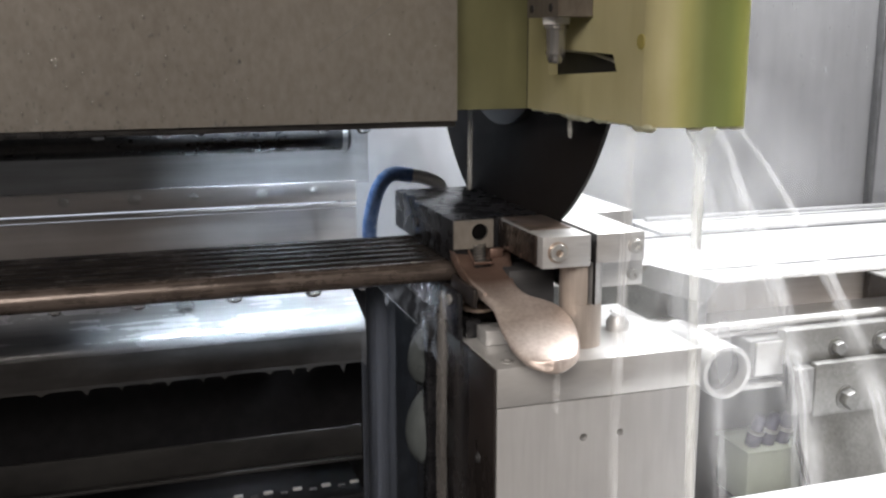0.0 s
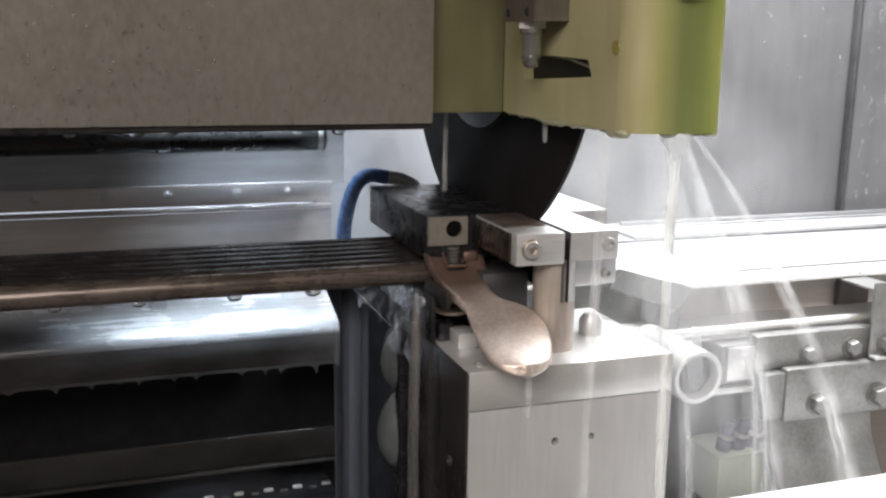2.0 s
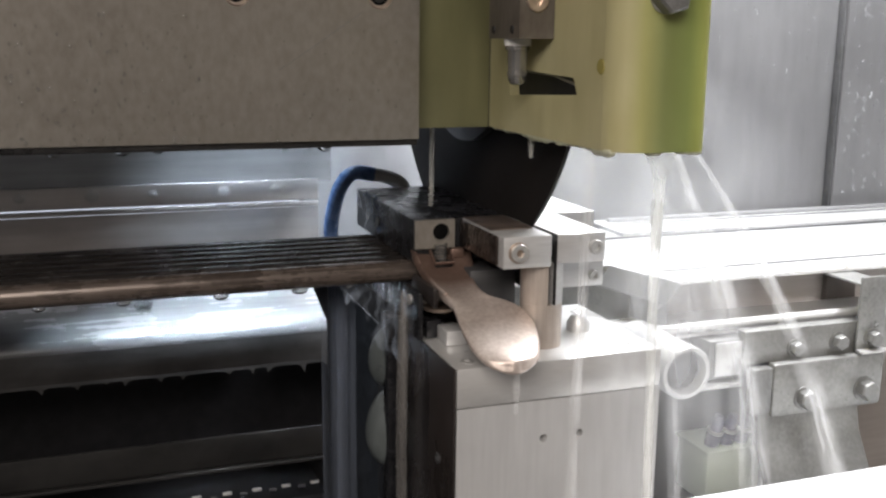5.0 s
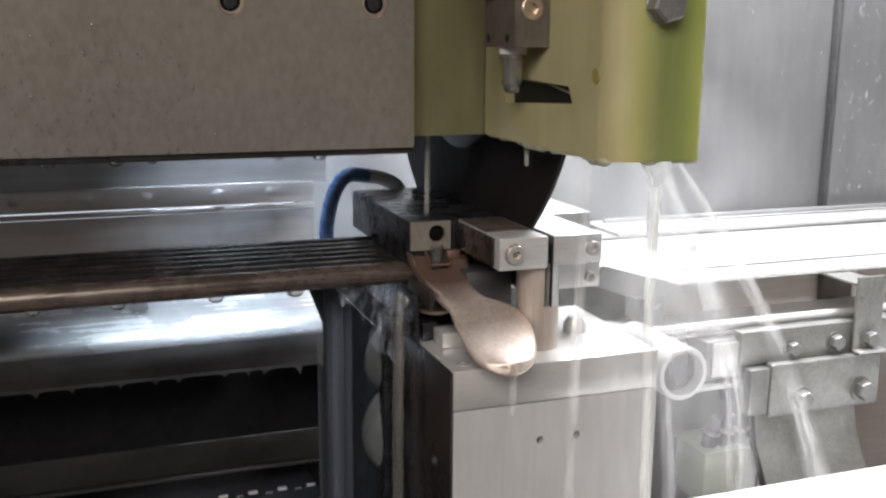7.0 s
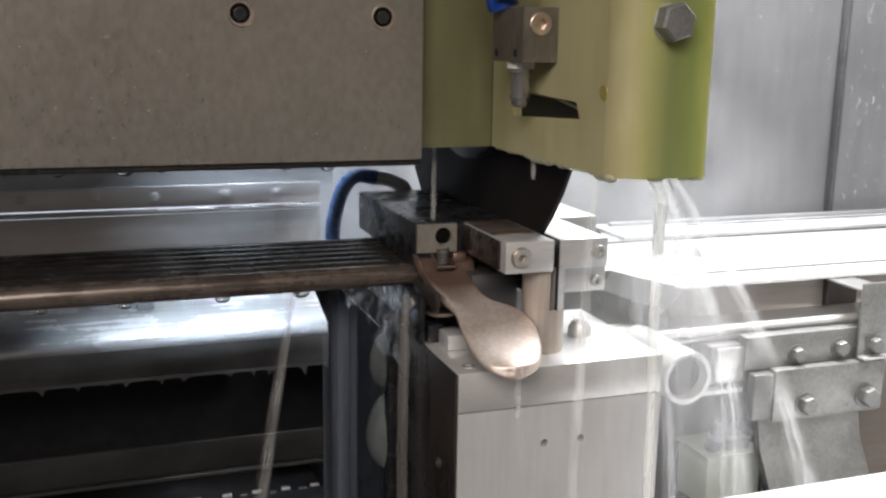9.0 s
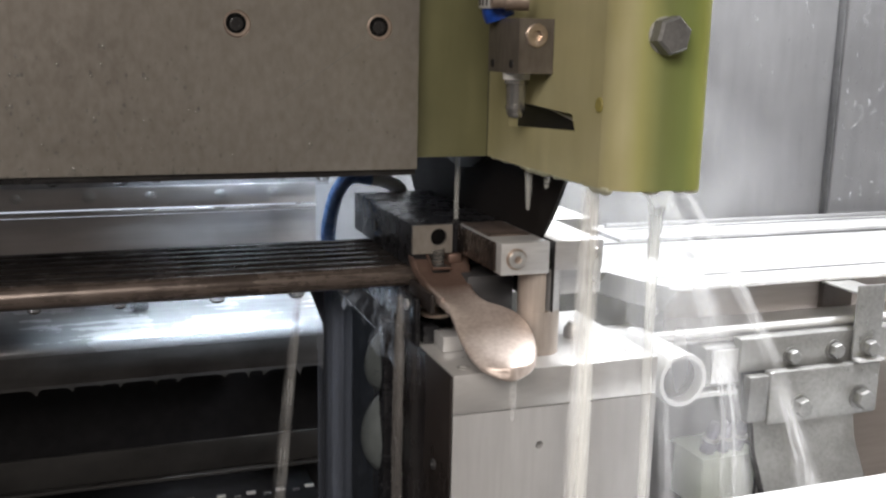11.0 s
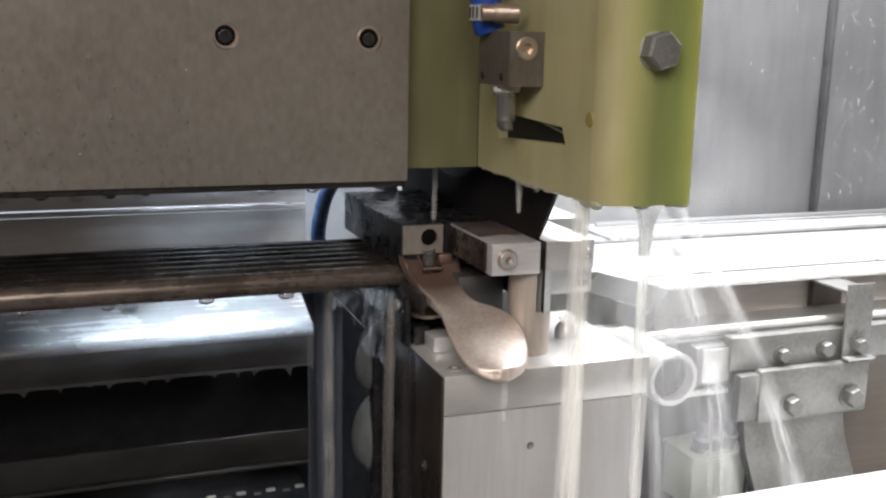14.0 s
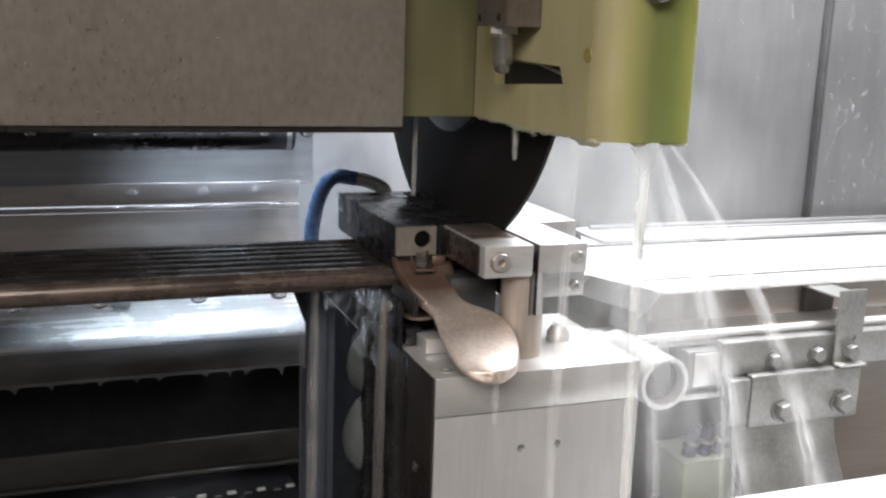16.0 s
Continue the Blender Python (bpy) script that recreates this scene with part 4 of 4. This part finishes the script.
    nz = part("nozzle", lathe((0.2240, 0.0085, 0.3578), (0, 0, -1), [(0, 0.0064), (0.0050, 0.0068), (0.0062, 0.0068), (0.0066, 0.0056), (0.0180, 0.0052), (0.0182, 0.0057), (0.0200, 0.0057), (0.0202, 0.0052), (0.0228, 0.0048), (0.0246, 0.0036), (0.0252, 0.0018)], 24), CHROME, t, "shiny steel nozzle with a rounded tip")
    part("seal", lathe((0.2240, 0.0085, 0.3580), (0, 0, -1), [(0, 0.0078), (0.0040, 0.0074)], 20), PTFE, nz, "white sealing tape")
    h = part("hose", tube(curve_points([(0.2180, 0.0200, 0.3867), (0.2150, 0.0205, 0.40), (0.2130, 0.0210, 0.46), (0.2080, 0.022, 0.56), (0.2, 0.024, 0.61)], 6), 0.0085, 18), BLUE_DARK, t, "blue rubber coolant hose")
    part("hose_clamp", lathe((0.2155, 0.0203, 0.3920), (0, 0, 1), [(0, 0.0098), (0.0085, 0.0098)], 32), BRIGHT, h, "slotted steel hose clamp")
    for k in range(6):
        a = math.pi * (1.02 + 0.09 * k)
        part("clamp_slot", box(-0.0004, 0.0004, -0.0004, 0.0004, -0.003, 0.003, 0), DARK, h).matrix_local = Matrix.Translation((0.2155 + 0.0099 * math.cos(a), 0.0203 + 0.0099 * math.sin(a), 0.3963)) @ Matrix.Rotation(a, 4, "Z")
    part("clamp_screw", lathe((0.2070, 0.0070, 0.3962), (1, -0.25, 0), [(0, 0.0046), (0.007, 0.0046), (0.0072, 0.0054), (0.020, 0.0054)], 20), RIM_COPPER, h, "copper tinted clamp screw")
    # wet fringe hanging from the guard's lower edge
    rnd = random.Random(4)
    for i in range(17):
        y = 0.070 - i * 0.0088
        s = 0.5 + rnd.random()
        part("edge_drip", bead((0.2388, y, 0.3040), 0.0030, 0.0050 * s, 0.0026 * s), SCUM, t, "creamy coolant drip")
    for x, s in ((0.258, 0.8), (0.274, 0.6), (0.281, 0.8)):
        part("edge_drip", bead((x, -0.0815, 0.3036), 0.0060 * s, 0.003, 0.0022 * s), SCUM, t, "creamy coolant drip")
    for x, s in ((0.015, 1), (0.034, 0.7), (0.104, 0.8), (0.1285, 1.1), (-0.02, 0.9)):
        part("plate_drop", bead((x, 0.0690, 0.2945), 0.0042 * s, 0.003, 0.0026 * s), DROP, t, "coolant drop below the plate")
    rnd = random.Random(12)
    bm = bmesh.new()
    for i in range(330):
        x = rnd.uniform(-0.12, 0.182) if i % 3 == 0 else rnd.uniform(-0.12, 0.06)
        z = 0.2995 + 0.07 * rnd.random() ** 1.8
        k = rnd.uniform(0.3, 1.3)
        bead((x, 0.0599, z), 0.0009 * k, 0.0004, 0.0011 * k, bm, 6, 5)
    tagged(part("spatter", bm, DROP, t, "fine coolant spatter on the plate"), kind="stuff")
    # wheel on its spindle
    w = new("cutting_wheel", finish(lathe((0, 0, 0), (1, 0, 0), [(-0.0014, 0.1768), (-0.0012, 0.1775), (0.0012, 0.1775), (0.0014, 0.1768)], 128), "cutting_wheel", ABRASIVE))
    w.parent = t
    w.location = (0.2545 - 0.2, 0.157, 0.385 - 0.30)
    tagged(w, "thin black abrasive cut-off wheel")
    part("flange", lathe((-0.0100, 0, 0), (1, 0, 0), [(0, 0.090), (0.003, 0.0975), (0.0084, 0.0975)], 72), DULL, w, "grey steel wheel flange")
    part("spindle", lathe((-0.060, 0, 0), (1, 0, 0), [(0, 0.030), (0.0498, 0.030)], 40), STEEL, w)
    return t, w


cutting_head, cutting_wheel = grinding_head()


# ---- hoses, curtain and small things round the clamp ----
def clamp_side_things():
    h = thing("blue_air_hose", (0.18, 0.24, 0.2), "bent blue plastic air hose behind the tubes", "hose")
    part("pipe", tube(curve_points([(0.2000, 0.205, 0.185), (0.1780, 0.235, 0.192), (0.1715, 0.24, 0.212), (0.1755, 0.24, 0.238), (0.1825, 0.24, 0.2535), (0.1920, 0.24, 0.2595), (0.2060, 0.24, 0.2575)], 7), 0.0058, 16), BLUE, h)
    part("elbow", tube(curve_points([(0.2040, 0.24, 0.2577), (0.2150, 0.238, 0.2560), (0.2280, 0.236, 0.2490), (0.2300, 0.236, 0.2350)], 6), 0.0054, 16), TRAY, h, "wet pale hose fitting")
    c = thing("strip_curtain", (0.155, 0.14, 0.0), "wet clear plastic strip hanging beside the block", "curtain")
    part("strip", box(0.1405, 0.1590, 0.1390, 0.1410, -0.15, 0.2040, 0.0004), CURTAIN, c)
    part("strip", box(0.1520, 0.1660, 0.1430, 0.1450, -0.15, 0.2040, 0.0004), CURTAIN, c)
    post = thing("guide_post", (0.19, 0.115, -0.1), "dark upright guide post beside the block", "post")
    part("post_cap", box(0.1798, 0.1877, 0.1118, 0.1242, 0.1776, 0.1800, 0.0006), DULL, post)
    part("post_bar", box(0.1800, 0.1875, 0.1120, 0.1240, -0.19, 0.1775, 0.001), JAW_DARK, post)
    hose = thing("corrugated_hose", (0.185, 0.14, 0.0), "milky corrugated suction hose behind the post", "hose")
    for z0, z1, r in ((0.064, 0.118, 0.0215), (0.1225, 0.164, 0.0195)):
        n = 22
        prof = [((z1 - z0) * k / n, 0.008 + (r - 0.008) * math.sin(math.pi * (k / n) ** 0.85) ** 0.6 if 0 < k < n else 0.008) for k in range(n + 1)]
        part("bulge", lathe((0.1920, 0.1340, z0), (0, 0, 1), prof, 36), MILKY, hose)
    part("core", lathe((0.1920, 0.1340, -0.185), (0, 0, 1), [(0, 0.0078), (0.36, 0.0078)], 24), DULL, hose)
    foam = thing("wet_film", (0.175, 0.11, 0.17), "thin bluish film of coolant draped below the jaw", "water film")
    rnd = random.Random(8)
    bm = bmesh.new()
    grid = []
    for i in range(17):
        u = i / 16
        x = 0.1480 + 0.0400 * u
        low = 0.190 - 0.056 * u ** 1.3 + 0.006 * math.sin(9 * u) + 0.003 * rnd.random()
        grid.append([bm.verts.new((x + 0.002 * v, 0.1075 + 0.0025 * math.sin(13 * u + 4 * v), 0.2045 + (low - 0.2045) * v)) for v in (0, 0.2, 0.4, 0.6, 0.8, 1)])
    for p, q in zip(grid, grid[1:]):
        for m in range(5):
            bm.faces.new((p[m], p[m + 1], q[m + 1], q[m]))
    bmesh.ops.solidify(bm, geom=list(bm.faces), thickness=0.0006)
    part("sheet", bm, FILM, foam)
    return h


clamp_side_things()


# ---- coolant ----
def stream(name, keys, widths, label, mat):
    pts = curve_points(keys, 6)
    wide = [p.x for p in curve_points([(w, 0, 0) for w in widths], 6)]
    rnd = random.Random(len(label) + len(keys))
    rad = [w * (0.94 + 0.12 * rnd.random()) for w in wide]
    pts = [p + Vector((0.0002 * rnd.uniform(-1, 1), 0.0002 * rnd.uniform(-1, 1), 0)) for p in pts]
    return solo(name, tube(pts, rad, 10), mat, label, "water")


def soft_sheet(bm, keys, widths, lean=(0.0, 0.0, 0.0)):
    """A curved curtain of drops along keys, as wide as widths; its density falls off across u and along v."""
    layer = bm.loops.layers.uv.verify()
    pts = curve_points(keys, 6)
    wide = [p.x for p in curve_points([(w, 0, 0) for w in widths], 6)]
    across = Vector((0.94, -0.34, 0.0)) + Vector(lean)
    rows = []
    for i, (p, w) in enumerate(zip(pts, wide)):
        rows.append([(bm.verts.new(p + across * (u * w) + Vector((0, 0.25 * w * (1 - u * u), 0))), ((u + 1) / 2, i / (len(pts) - 1))) for u in (-1, -0.6, -0.2, 0.2, 0.6, 1)])
    for p, q in zip(rows, rows[1:]):
        for m in range(5):
            quad = (p[m], p[m + 1], q[m + 1], q[m])
            f = bm.faces.new([v for v, _ in quad])
            for loop, (_, uv) in zip(f.loops, quad):
                loop[layer].uv = uv
    return bm


def soft_stream(name, strands, label, mat):
    """A loose stream: each strand (keys, widths) a curtain of drops, with a thinner core beside it."""
    t = thing(name, (0, 0, 0), label, "water")
    for keys, widths in strands:
        part("strand", soft_sheet(bmesh.new(), keys, widths), mat, t)
        part("core", soft_sheet(bmesh.new(), [(x + 0.40 * w, y - 0.001, z) for (x, y, z), w in zip(keys, widths)], [0.62 * w for w in widths]), mat, t, "denser core of the stream")
    return t


head_streams = [
    stream("coolant_stream", [(0.2845, -0.046, 0.306), (0.2845, -0.046, 0.300), (0.2845, -0.046, 0.288), (0.2842, -0.046, 0.26), (0.2852, -0.046, 0.19), (0.2895, -0.046, 0.05), (0.297, -0.046, -0.15)], (0.0105, 0.0095, 0.0046, 0.0032, 0.0028, 0.0026, 0.0026), "thin coolant stream falling from the guard's corner", MILK),
    soft_stream("coolant_stream", [([(0.2375, -0.055, 0.306), (0.2372, -0.055, 0.29), (0.2365, -0.055, 0.24), (0.2350, -0.055, 0.17), (0.2335, -0.055, 0.05), (0.2330, -0.055, -0.15)], (0.0040, 0.0034, 0.0034, 0.0036, 0.0042, 0.0050))], "milky coolant stream falling from the guard's side", JET),
    stream("coolant_stream", [(0.2060, 0.100, 0.330), (0.2060, 0.100, 0.29), (0.2052, 0.099, 0.251)], (0.0017, 0.0018, 0.0016), "thin coolant thread before the wheel", MILK),
    stream("coolant_stream", [(0.2410, 0.0, 0.308), (0.2410, 0.0, 0.297), (0.2410, 0.0, 0.290)], (0.0022, 0.0020, 0.0012), "short coolant dribble under the guard", MILK),
    stream("coolant_stream", [(0.2410, 0.024, 0.308), (0.2410, 0.024, 0.300), (0.2410, 0.024, 0.288), (0.2410, 0.024, 0.274)], (0.0032, 0.0030, 0.0022, 0.0012), "milky coolant dribble under the guard", MILK),
]

side_run = stream("side_run", [(0.1812, 0.080, 0.205), (0.1806, 0.080, 0.185), (0.1798, 0.080, 0.12), (0.1795, 0.080, 0.05), (0.1796, 0.080, -0.12)], (0.0022, 0.0034, 0.0036, 0.0034, 0.0036), "brownish coolant running down beside the block", MUDDY)
late_stream = soft_stream("heavy_stream", [([(0.2390, -0.056, 0.300), (0.2390, -0.056, 0.29), (0.2390, -0.056, 0.24), (0.2390, -0.056, 0.17), (0.2390, -0.056, 0.05), (0.2390, -0.056, -0.15)], (0.0050, 0.0060, 0.0066, 0.0070, 0.0072, 0.0074))], "heavy milky coolant stream falling from the guard", HEAVY)


def spray_fan():
    """Veils of fine spray thrown outwards and down by the wheel."""
    t = thing("coolant_spray", (0, 0, 0), "fine white coolant spray fanning from the guard", "spray")
    for vx, vy, w in ((0.10, 0.03, 0.013), (0.34, 0.22, 0.016), (0.60, 0.40, 0.013)):
        steps = [0.0, 0.05, 0.11, 0.18, 0.26]
        part("veil", soft_sheet(bmesh.new(), [(0.280 + vx * s, -0.030 + vy * s, 0.308 - 0.42 * s - 2.3 * s * s) for s in steps], [w * (0.5 + 2.8 * s / 0.26) for s in steps]), SPRAY, t)
    return t


def drifting_mist():
    """Mist that hangs over the tray behind the guard, beside the air hose and before the jaws."""
    bm = bmesh.new()
    soft_sheet(bm, [(0.500, 0.300, 0.150), (0.505, 0.315, 0.205), (0.512, 0.330, 0.265), (0.520, 0.345, 0.330)], (0.20, 0.19, 0.165, 0.14))
    soft_sheet(bm, [(0.430, 0.235, 0.150), (0.432, 0.245, 0.200), (0.436, 0.255, 0.250), (0.44, 0.265, 0.300)], (0.12, 0.12, 0.105, 0.09))
    soft_sheet(bm, [(0.200, 0.255, 0.185), (0.200, 0.262, 0.225), (0.198, 0.268, 0.265), (0.196, 0.275, 0.310)], (0.055, 0.062, 0.06, 0.05))
    soft_sheet(bm, [(0.190, 0.285, 0.190), (0.190, 0.292, 0.225), (0.189, 0.298, 0.262), (0.188, 0.305, 0.300)], (0.060, 0.066, 0.066, 0.06))
    soft_sheet(bm, [(0.315, -0.040, 0.275), (0.318, -0.042, 0.22), (0.322, -0.045, 0.15), (0.325, -0.048, 0.06)], (0.032, 0.038, 0.042, 0.042))
    soft_sheet(bm, [(0.302, -0.012, 0.272), (0.303, -0.012, 0.245), (0.304, -0.012, 0.215), (0.306, -0.012, 0.180)], (0.026, 0.030, 0.032, 0.030))
    return solo("coolant_mist", bm, HAZE, "thin drifting coolant mist round the cutting wheel", "mist", kind="stuff")


spray = spray_fan()
drifting_mist()
jets = [
    soft_stream("coolant_jet", [([(0.298, 0.02, 0.312), (0.330, 0.035, 0.262), (0.372, 0.05, 0.19), (0.408, 0.062, 0.10), (0.430, 0.07, -0.02)], (0.0040, 0.0072, 0.0112, 0.0150, 0.0180))], "slanting coolant jet thrown by the wheel", JET),
    soft_stream("coolant_jet", [([(0.300, 0.02, 0.31), (0.350, 0.03, 0.255), (0.412, 0.04, 0.17), (0.465, 0.05, 0.07), (0.500, 0.055, -0.02)], (0.0020, 0.0050, 0.0085, 0.0112, 0.0135))], "thin slanting coolant jet thrown by the wheel", JET),
    soft_stream("coolant_jet", [([(0.330, 0.03, 0.14), (0.338, 0.03, 0.06), (0.342, 0.03, -0.05)], (0.0040, 0.0055, 0.0065))], "loose coolant running beside the block", JET),
]
RUN_KEYS = [(0.1120, 0.100, 0.207), (0.1112, 0.100, 0.185), (0.1080, 0.100, 0.140), (0.1050, 0.100, 0.095), (0.1030, 0.100, 0.060), (0.1005, 0.100, -0.030)]
RUN_WIDTHS = (0.0034, 0.0038, 0.0044, 0.0048, 0.0052, 0.0054)
tube_run = soft_stream("coolant_run", [(RUN_KEYS, RUN_WIDTHS)], "loose coolant run falling off the tubes", RUN)
late_run = soft_stream("coolant_run", [([(x + 0.75 * (0.112 - x), y, z) for x, y, z in RUN_KEYS], RUN_WIDTHS)], "loose coolant run falling beside the strip curtain", RUN)


soft_stream("coolant_drip", [([(0.2150, -0.0215, 0.1815), (0.2150, -0.0218, 0.172), (0.2148, -0.0218, 0.164), (0.2148, -0.0218, 0.155)], (0.0018, 0.0026, 0.0024, 0.0018))], "short coolant drip under the thumb lever", JET)


def clinging_drops():
    rnd = random.Random(5)
    bm = bmesh.new()
    for i in range(420):
        x = rnd.uniform(0.62, 1.15) if i % 3 == 0 else rnd.uniform(0.876, 1.02)
        if 0.855 < x < 0.876:
            continue
        k = rnd.uniform(0.4, 1.3)
        bead((x, 0.4876 if x > 0.876 else 0.4996, rnd.uniform(0.17, 0.52)), 0.0009 * k, 0.0006, 0.0016 * k * rnd.uniform(0.6, 3.2), bm, 6, 5)
    solo("wall_drops", bm, SPLASH, "small milky coolant drops on the back wall", "drops", kind="stuff")
    bm = bmesh.new()
    for i in range(90):
        bead((rnd.uniform(0.50, 1.1), rnd.uniform(0.23, 0.44), 0.1571), 0.0016 * rnd.uniform(0.4, 1.5), 0.0022, 0.0009, bm, 6, 5)
    solo("tray_drops", bm, DROP, "small coolant drops on the tray", "drops", kind="stuff")


clinging_drops()


# ---- what moves ----
DROP_OF_HEAD = ((0.0, 15.6), (1.0, 15.6), (2.1, 15.6), (2.5, 14.1), (3.0, 11.6), (3.5, 8.8), (4.0, 6.4), (5.2, 3.7), (6.5, 1.1), (7.0, 0.0), (7.5, -1.2), (8.0, -2.7), (8.5, -4.2), (9.0, -5.6), (10.2, -8.8),
                (11.5, -12.1), (12.0, -13.3), (12.5, -14.5), (13.0, -15.8), (13.5, -16.6), (14.0, -17.7), (14.5, -19.0), (15.0, -20.5), (15.2, -20.6), (15.3, -16.6), (15.5, -5.8), (15.7, 4.0), (15.85, 10.5), (16.0, 15.2))


THREAD_SWAY = ((0.0, 0.0), (9.0, 0.0), (11.5, 0.021), (12.2, 0.012), (13.0, -0.002), (13.5, 0.004), (14.0, 0.010), (14.5, 0.010), (15.2, -0.003), (16.0, 0.0))


def motions():
    for ob in (cutting_head, spray, *head_streams):
        at = ob.location.copy()
        rows = []
        for t, d in DROP_OF_HEAD:
            # the thread before the wheel wanders sideways; the dribbles under the guard grow longer later on
            side = float(np.interp(t, *zip(*THREAD_SWAY))) if ob is head_streams[2] else 0.0
            short = float(np.interp(t, (0.0, 9.0, 11.5, 12.2, 13.0, 16.0), (0.016, 0.016, 0.002, 0.002, 0.009, 0.009))) if ob in head_streams[3:5] else 0.0
            rows.append((t, Matrix.Translation(at + Vector((side, 0, d / 1000 + short)))))
        walk(ob, rows)
    # a heavier stream starts to run from the guard and stops again
    flow = ((0.0, 0.64), (9.3, 0.64), (9.45, 0.42), (9.6, 0.08), (9.7, 0.0), (15.2, 0.0), (15.55, 0.0), (15.7, -0.06), (15.85, -0.20), (16.0, -0.36))
    walk(late_stream, [(t, Matrix.Translation((0, 0, d + (-0.010 if 9.6 < t < 15.3 else 0)))) for t, d in flow])
    # the jets sway, and a run of coolant falls from the tubes later on
    for ob, k in zip(jets, (1.0, 1.6, 0.3)):
        walk(ob, [(t, Matrix.Translation((k * d + 0.016, 0, 0))) for t, d in ((0.0, 0.022), (1.5, 0.012), (3.0, 0.018), (5.2, 0.012), (7.0, 0.004), (9.0, -0.004), (11.0, 0.0), (12.5, -0.008), (14.0, -0.003), (15.0, -0.012), (16.0, 0.016))])
    top = Vector((0.112, 0.100, 0.205))
    fall = ((0.0, 0.0175, 0.42, 0), (7.52, 0.0175, 0.42, 0), (7.6, 0.0175, 0.20, 0), (7.7, 0.0175, 0.0, -2), (8.0, 0.016, 0.0, -2), (8.3, 0.004, 0.0, 0), (8.6, 0.0, 0.0, 2), (8.9, 0.0, 0.0, 6), (9.2, 0.0, 0.0, 4),
            (10.5, 0.006, 0.0, 2), (11.9, 0.0095, 0.0, 2), (12.6, 0.012, 0.0, 2), (12.75, 0.012, -0.06, 2), (12.9, 0.012, -0.25, 2), (13.1, 0.012, -0.34, 2), (16.0, 0.012, -0.34, 2))
    late = ((0.0, 0.024, 0.42, 0), (12.15, 0.024, 0.42, 0), (12.25, 0.024, 0.20, 0), (12.35, 0.024, 0.0, 1), (12.9, 0.028, 0.0, 1), (13.4, 0.031, 0.0, 0), (14.2, 0.033, 0.0, -1), (15.0, 0.033, 0.0, -1), (15.6, 0.031, 0.0, 0), (16.0, 0.029, 0.0, 0))
    for ob, rows in ((tube_run, fall), (late_run, late)):
        walk(ob, [(t, Matrix.Translation(top + Vector((x, 0, d))) @ Matrix.Rotation(radians(a), 4, "Y") @ Matrix.Translation(-top)) for t, x, d, a in rows])
    at = cutting_wheel.location.copy()
    walk(cutting_wheel, [(k * 0.25, Matrix.Translation(at) @ Matrix.Rotation(radians(80 * k), 4, "X")) for k in range(65)])
    at = upper_clamp.location.copy()
    walk(upper_clamp, [(t, Matrix.Translation(at + Vector((0, 0, d)))) for t, d in ((0.0, 0), (0.62, 0), (0.72, 0.0039), (0.85, 0.0039), (2.1, 0.0039), (2.25, 0.0039), (2.4, 0), (2.6, 0), (16.0, 0))])
    for ob in tube_row:
        at = ob.location.copy()
        walk(ob, [(t, Matrix.Translation(at + Vector((d, 0, 0)))) for t, d in ((0.0, -0.017), (1.35, -0.017), (1.5, -0.014), (1.75, -0.003), (1.9, 0), (16.0, 0))])


motions()
